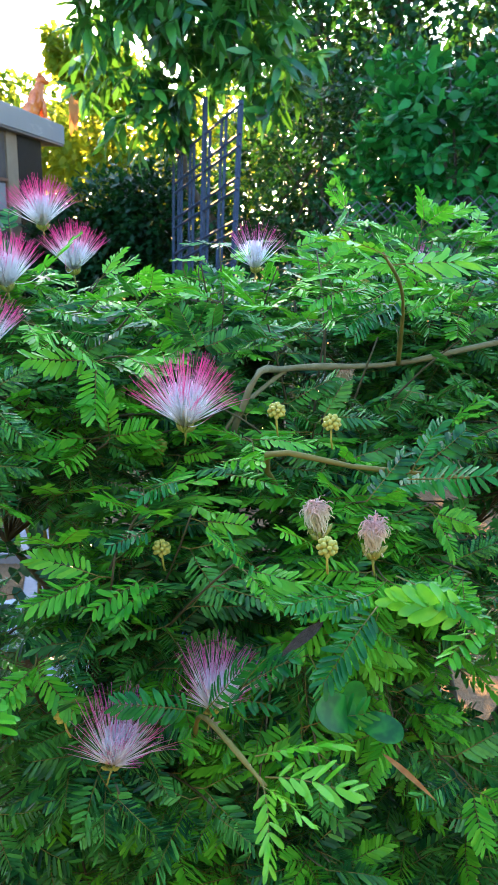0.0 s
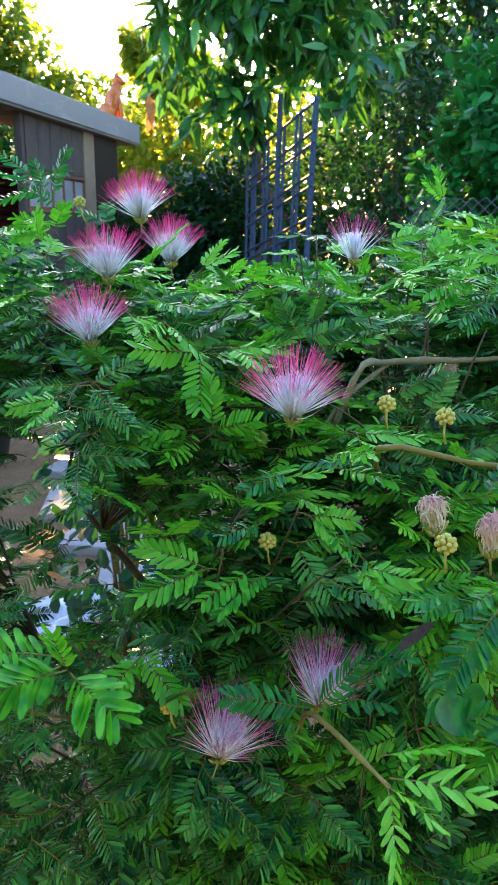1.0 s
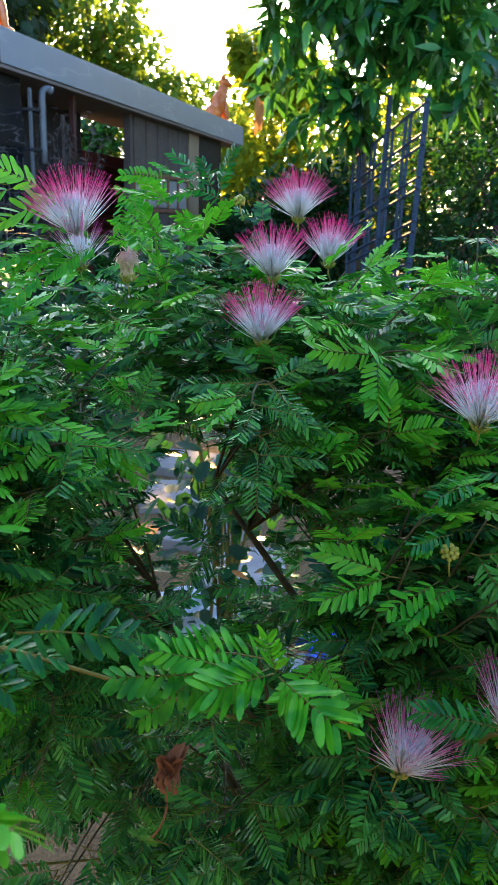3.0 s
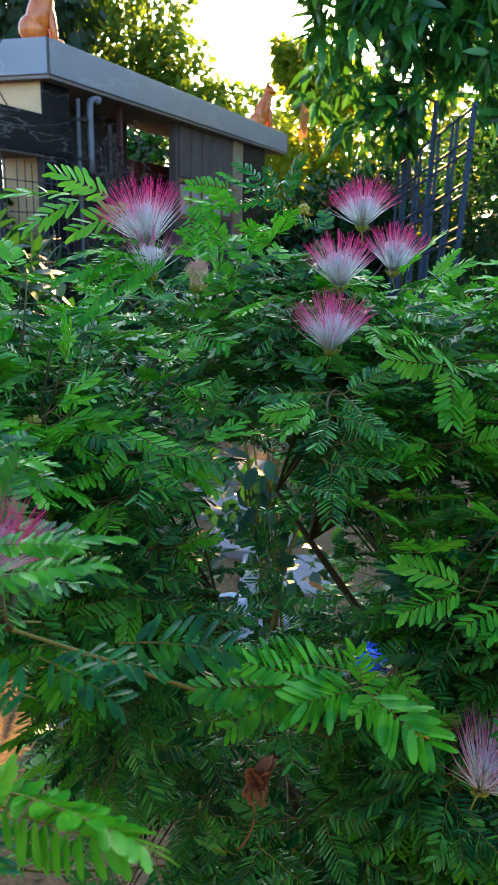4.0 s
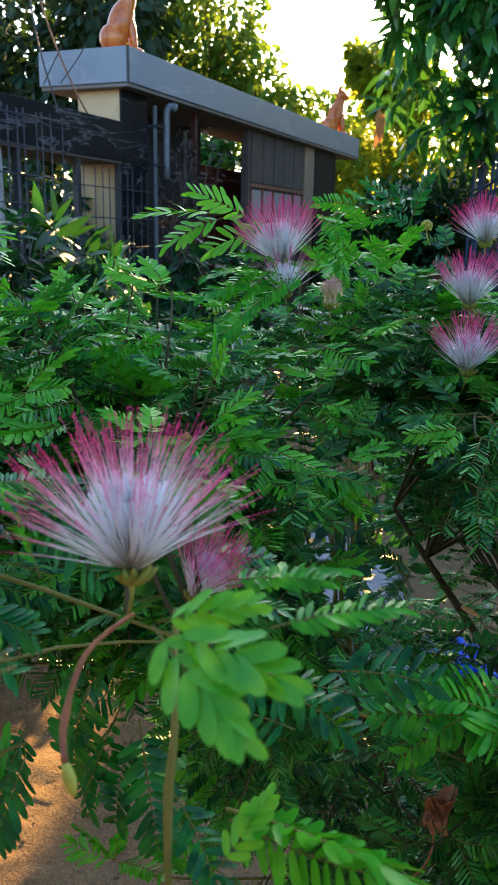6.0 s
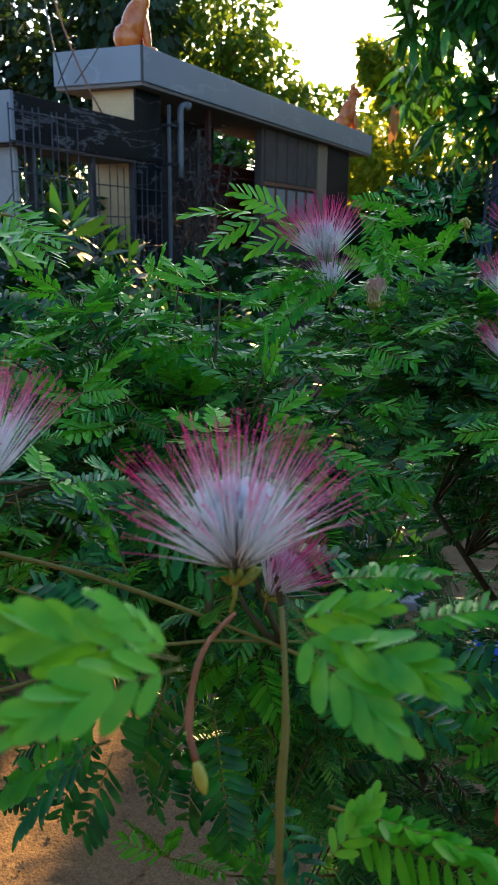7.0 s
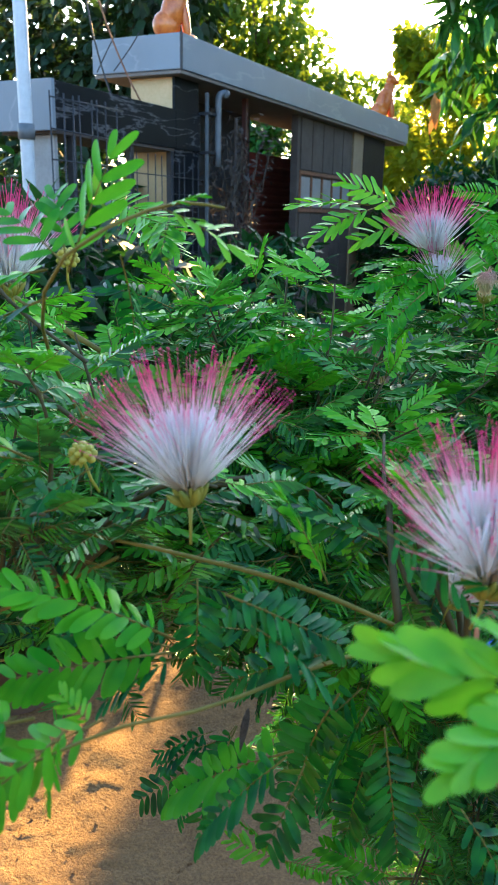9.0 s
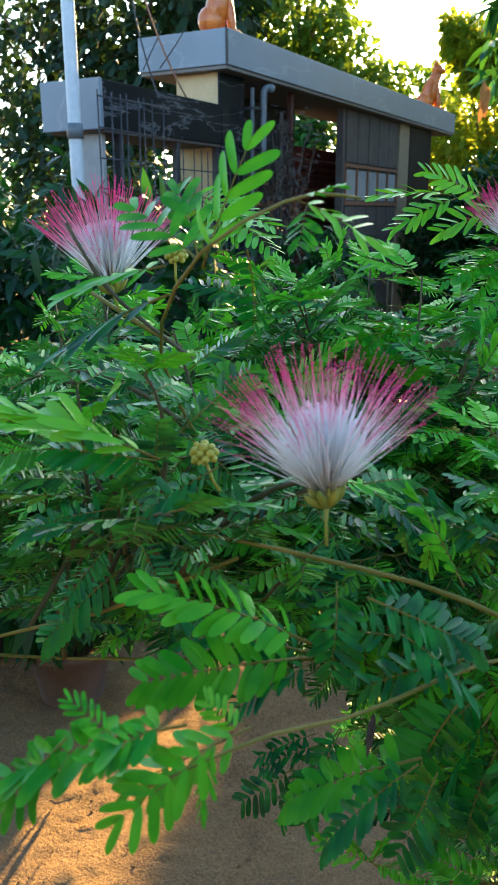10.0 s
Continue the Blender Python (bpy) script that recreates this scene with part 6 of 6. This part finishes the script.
def make_pot(loc, r, h, mat, label, plant=None, n=60, leaf=(0.1, 0.18), spread=0.22, top=0.35, seed=1):
    g = thing("potted_plant" if plant else "flower_pot", loc, label, "pot")
    V, T = lathe([(0.0, 0.0), (r * 0.68, 0.0), (r * 0.72, 0.01), (r * 0.93, h * 0.86), (r * 1.02, h * 0.87), (r * 1.03, h * 0.99), (r * 0.97, h), (r * 0.92, h * 0.97), (r * 0.88, h * 0.85)])
    link_mesh("pot", tri_mesh("pot", V, T, mat), g)
    V, T = lathe([(0.0, h * 0.88), (r * 0.5, h * 0.9), (r * 0.885, h * 0.86)], 20)
    link_mesh("soil", tri_mesh("soil", V, T, M["soil"]), g)
    if plant:
        parts = []
        for k in range(6):
            e = np.array([spread * 0.7 * rng.standard_normal(), spread * 0.7 * rng.standard_normal(), h + top * (0.6 + 0.4 * rng.random())])
            parts.append(tube_arrays(curve_pts((0.02 * k - 0.05, 0, h * 0.88), (e[0] * 0.3, e[1] * 0.3, e[2] * 0.7), e, 7), np.linspace(0.006, 0.002, 7), 5))
        link_mesh("stem", tri_mesh("stem", *join(parts), M["stem"]), g)
        blobs = [((0, 0, h + top * 0.6), (spread, spread, top * 0.5))]
        V, T = leaf_cloud(blobs, n, LANCE, leaf, droop=0.3, shell=0.2)
        link_mesh("leaves", tri_mesh("leaves", V, T, M[plant]), g, kind="stuff")


make_pot((-1.46, 1.49, -0.01), 0.115, 0.17, M["terracotta"], "dusty clay pot with a dark leafy plant", "hedge", 560, (0.08, 0.14), 0.24, 0.42)
make_pot((-1.84, 1.58, -0.01), 0.15, 0.22, M["blackpot"], "black plastic pot with a leafy plant", "hedge", 420, (0.08, 0.15), 0.26, 0.5)
make_pot((-1.66, 1.98, -0.01), 0.15, 0.22, M["blackpot"], "black plastic pot with a leafy plant", "hedge", 520, (0.08, 0.15), 0.24, 0.6)
make_pot((-1.85, 2.7, -0.01), 0.14, 0.2, M["blackpot"], "black plastic pot with a leafy plant", "hedge", 180, (0.08, 0.14), 0.22, 0.5)
make_pot((-0.75, 4.2, -0.01), 0.14, 0.2, M["redbrick"], "dark red pot with a leafy plant", "hedge", 200, (0.08, 0.14), 0.25, 0.55)
make_pot((-1.75, 3.95, -0.01), 0.16, 0.22, M["blackpot"], "black plastic pot with a leafy plant", "hedge", 260, (0.08, 0.14), 0.3, 0.6)
make_pot((0.35, 3.4, -0.01), 0.16, 0.22, M["blackpot"], "black plastic pot with a leafy plant", "hedge", 260, (0.08, 0.14), 0.3, 0.6)
make_pot((1.2, 3.8, -0.01), 0.16, 0.22, M["blackpot"], "black plastic pot with a leafy plant", "hedge", 260, (0.08, 0.14), 0.32, 0.6)


def make_sheet(name, loc, sx, sy, rz, mat, amp, label, category):
    """A crumpled sheet lying on the ground."""
    n = 26
    u = np.linspace(-0.5, 0.5, n)
    X, Y = np.meshgrid(u, u, indexing="ij")
    r = np.random.default_rng(int(abs(loc[0]) * 1000))
    Z = np.zeros_like(X)
    for k in range(7):
        a, f, ph = r.random() * 6.28, 4 + 9 * r.random(), r.random() * 6.28
        Z += np.abs(np.sin(f * (X * math.cos(a) + Y * math.sin(a)) + ph)) / 7
    edge = 1 - 0.25 * np.abs(np.sin(5 * np.arctan2(Y, X)))
    V = np.stack([X * sx * edge, Y * sy * edge, amp * Z + 0.006], -1).reshape(-1, 3)
    i, j = np.meshgrid(np.arange(n - 1), np.arange(n - 1), indexing="ij")
    a = (i * n + j).ravel()
    T = np.concatenate([np.stack([a, a + n, a + n + 1], -1), np.stack([a, a + n + 1, a + 1], -1)])
    me = tri_mesh(name, V, T, mat)
    ob = link_mesh(name, me, None, pose(*loc, 0, 0, rz))
    so = ob.modifiers.new("thick", "SOLIDIFY")
    so.thickness = 0.004
    return tagged(ob, label, category)


make_sheet("plastic_sheet", (-0.70, 2.15, 0), 0.5, 0.35, 20, M["white"], 0.12, "crumpled white plastic sheet on the earth", "sheet")
make_sheet("plastic_sheet", (-0.42, 1.95, 0), 0.22, 0.2, 50, M["white"], 0.08, "crumpled white plastic sheet on the earth", "sheet")
make_sheet("plastic_bag", (0.93, 4.7, 0.0), 0.4, 0.3, 10, M["white"], 0.2, "pale plastic bag lying under the shrubs", "bag")
make_sheet("blue_bag", (-0.22, 2.06, 0.0), 0.26, 0.24, 30, M["blue"], 0.15, "crumpled blue plastic bag on the ground", "bag")


def make_pavers():
    """A short row of uneven grey slabs on the earth."""
    k = 0
    for x, y, rz in ((-1.05, 3.35, 8), (-0.84, 2.95, -6), (-0.62, 2.62, 12), (-1.18, 3.85, -10)):
        b = box_bm(-0.16, 0.16, -0.16, 0.16, -0.02, 0.035, 0.008)
        for v in b.verts:
            v.co.x += 0.008 * math.sin(40 * v.co.y + k)
        ob = link_mesh("paving_slab", bm_mesh("paving_slab", b, M["paver"]), None, pose(x, y, -0.005, 1.5, -1, rz))
        tagged(ob, "rough grey paving slab set in the earth", "paving slab", "paving slabs on the path")
        k += 1


make_pavers()


def make_yellow_plant(loc, h):
    """A thin leafy plant with small yellow blossoms."""
    g = thing("yellow_flower_plant", loc, "leafy plant with small yellow blossoms", "plant")
    parts, tips = [], []
    for k in range(14):
        e = np.array([0.16 * rng.standard_normal(), 0.12 * rng.standard_normal(), h * (0.75 + 0.25 * rng.random())])
        parts.append(tube_arrays(curve_pts((0.03 * rng.standard_normal(), 0.03 * rng.standard_normal(), 0.0), (e[0] * 0.3, e[1] * 0.3, e[2] * 0.7), e, 8), np.linspace(0.006, 0.0015, 8), 5))
        tips.append(e)
    link_mesh("stem", tri_mesh("stem", *join(parts), M["stem"]), g)
    V, T = leaf_cloud([((0, 0, h * 0.7), (0.24, 0.2, h * 0.28)), ((0, 0, h * 0.35), (0.22, 0.2, h * 0.3))], 420, OVATE, (0.04, 0.075), droop=0.2)
    link_mesh("leaves", tri_mesh("leaves", V, T, M["hedge"]), g, kind="stuff")
    petals = []
    for k in range(5):
        a = k * 1.2566
        V, T = scatter(*blade(1.0, 0.8, 3, 0.1, 0.1, shape="oblong"), frames_from(np.array([[math.cos(a), math.sin(a), 0.35]]), np.array([[0, 0, 1.0]])), np.zeros((1, 3)), np.array([0.011]))
        petals.append((V, T))
    me = tri_mesh("blossom", *join(petals), M["petal"])
    for e in tips[:10]:
        link_mesh("blossom", me, g, Matrix.Translation(e) @ pose(0, 0, 0, 40 * rng.random(), 20 * rng.standard_normal(), 90 * rng.random()))


make_yellow_plant((-0.55, 2.05, -0.01), 0.95)
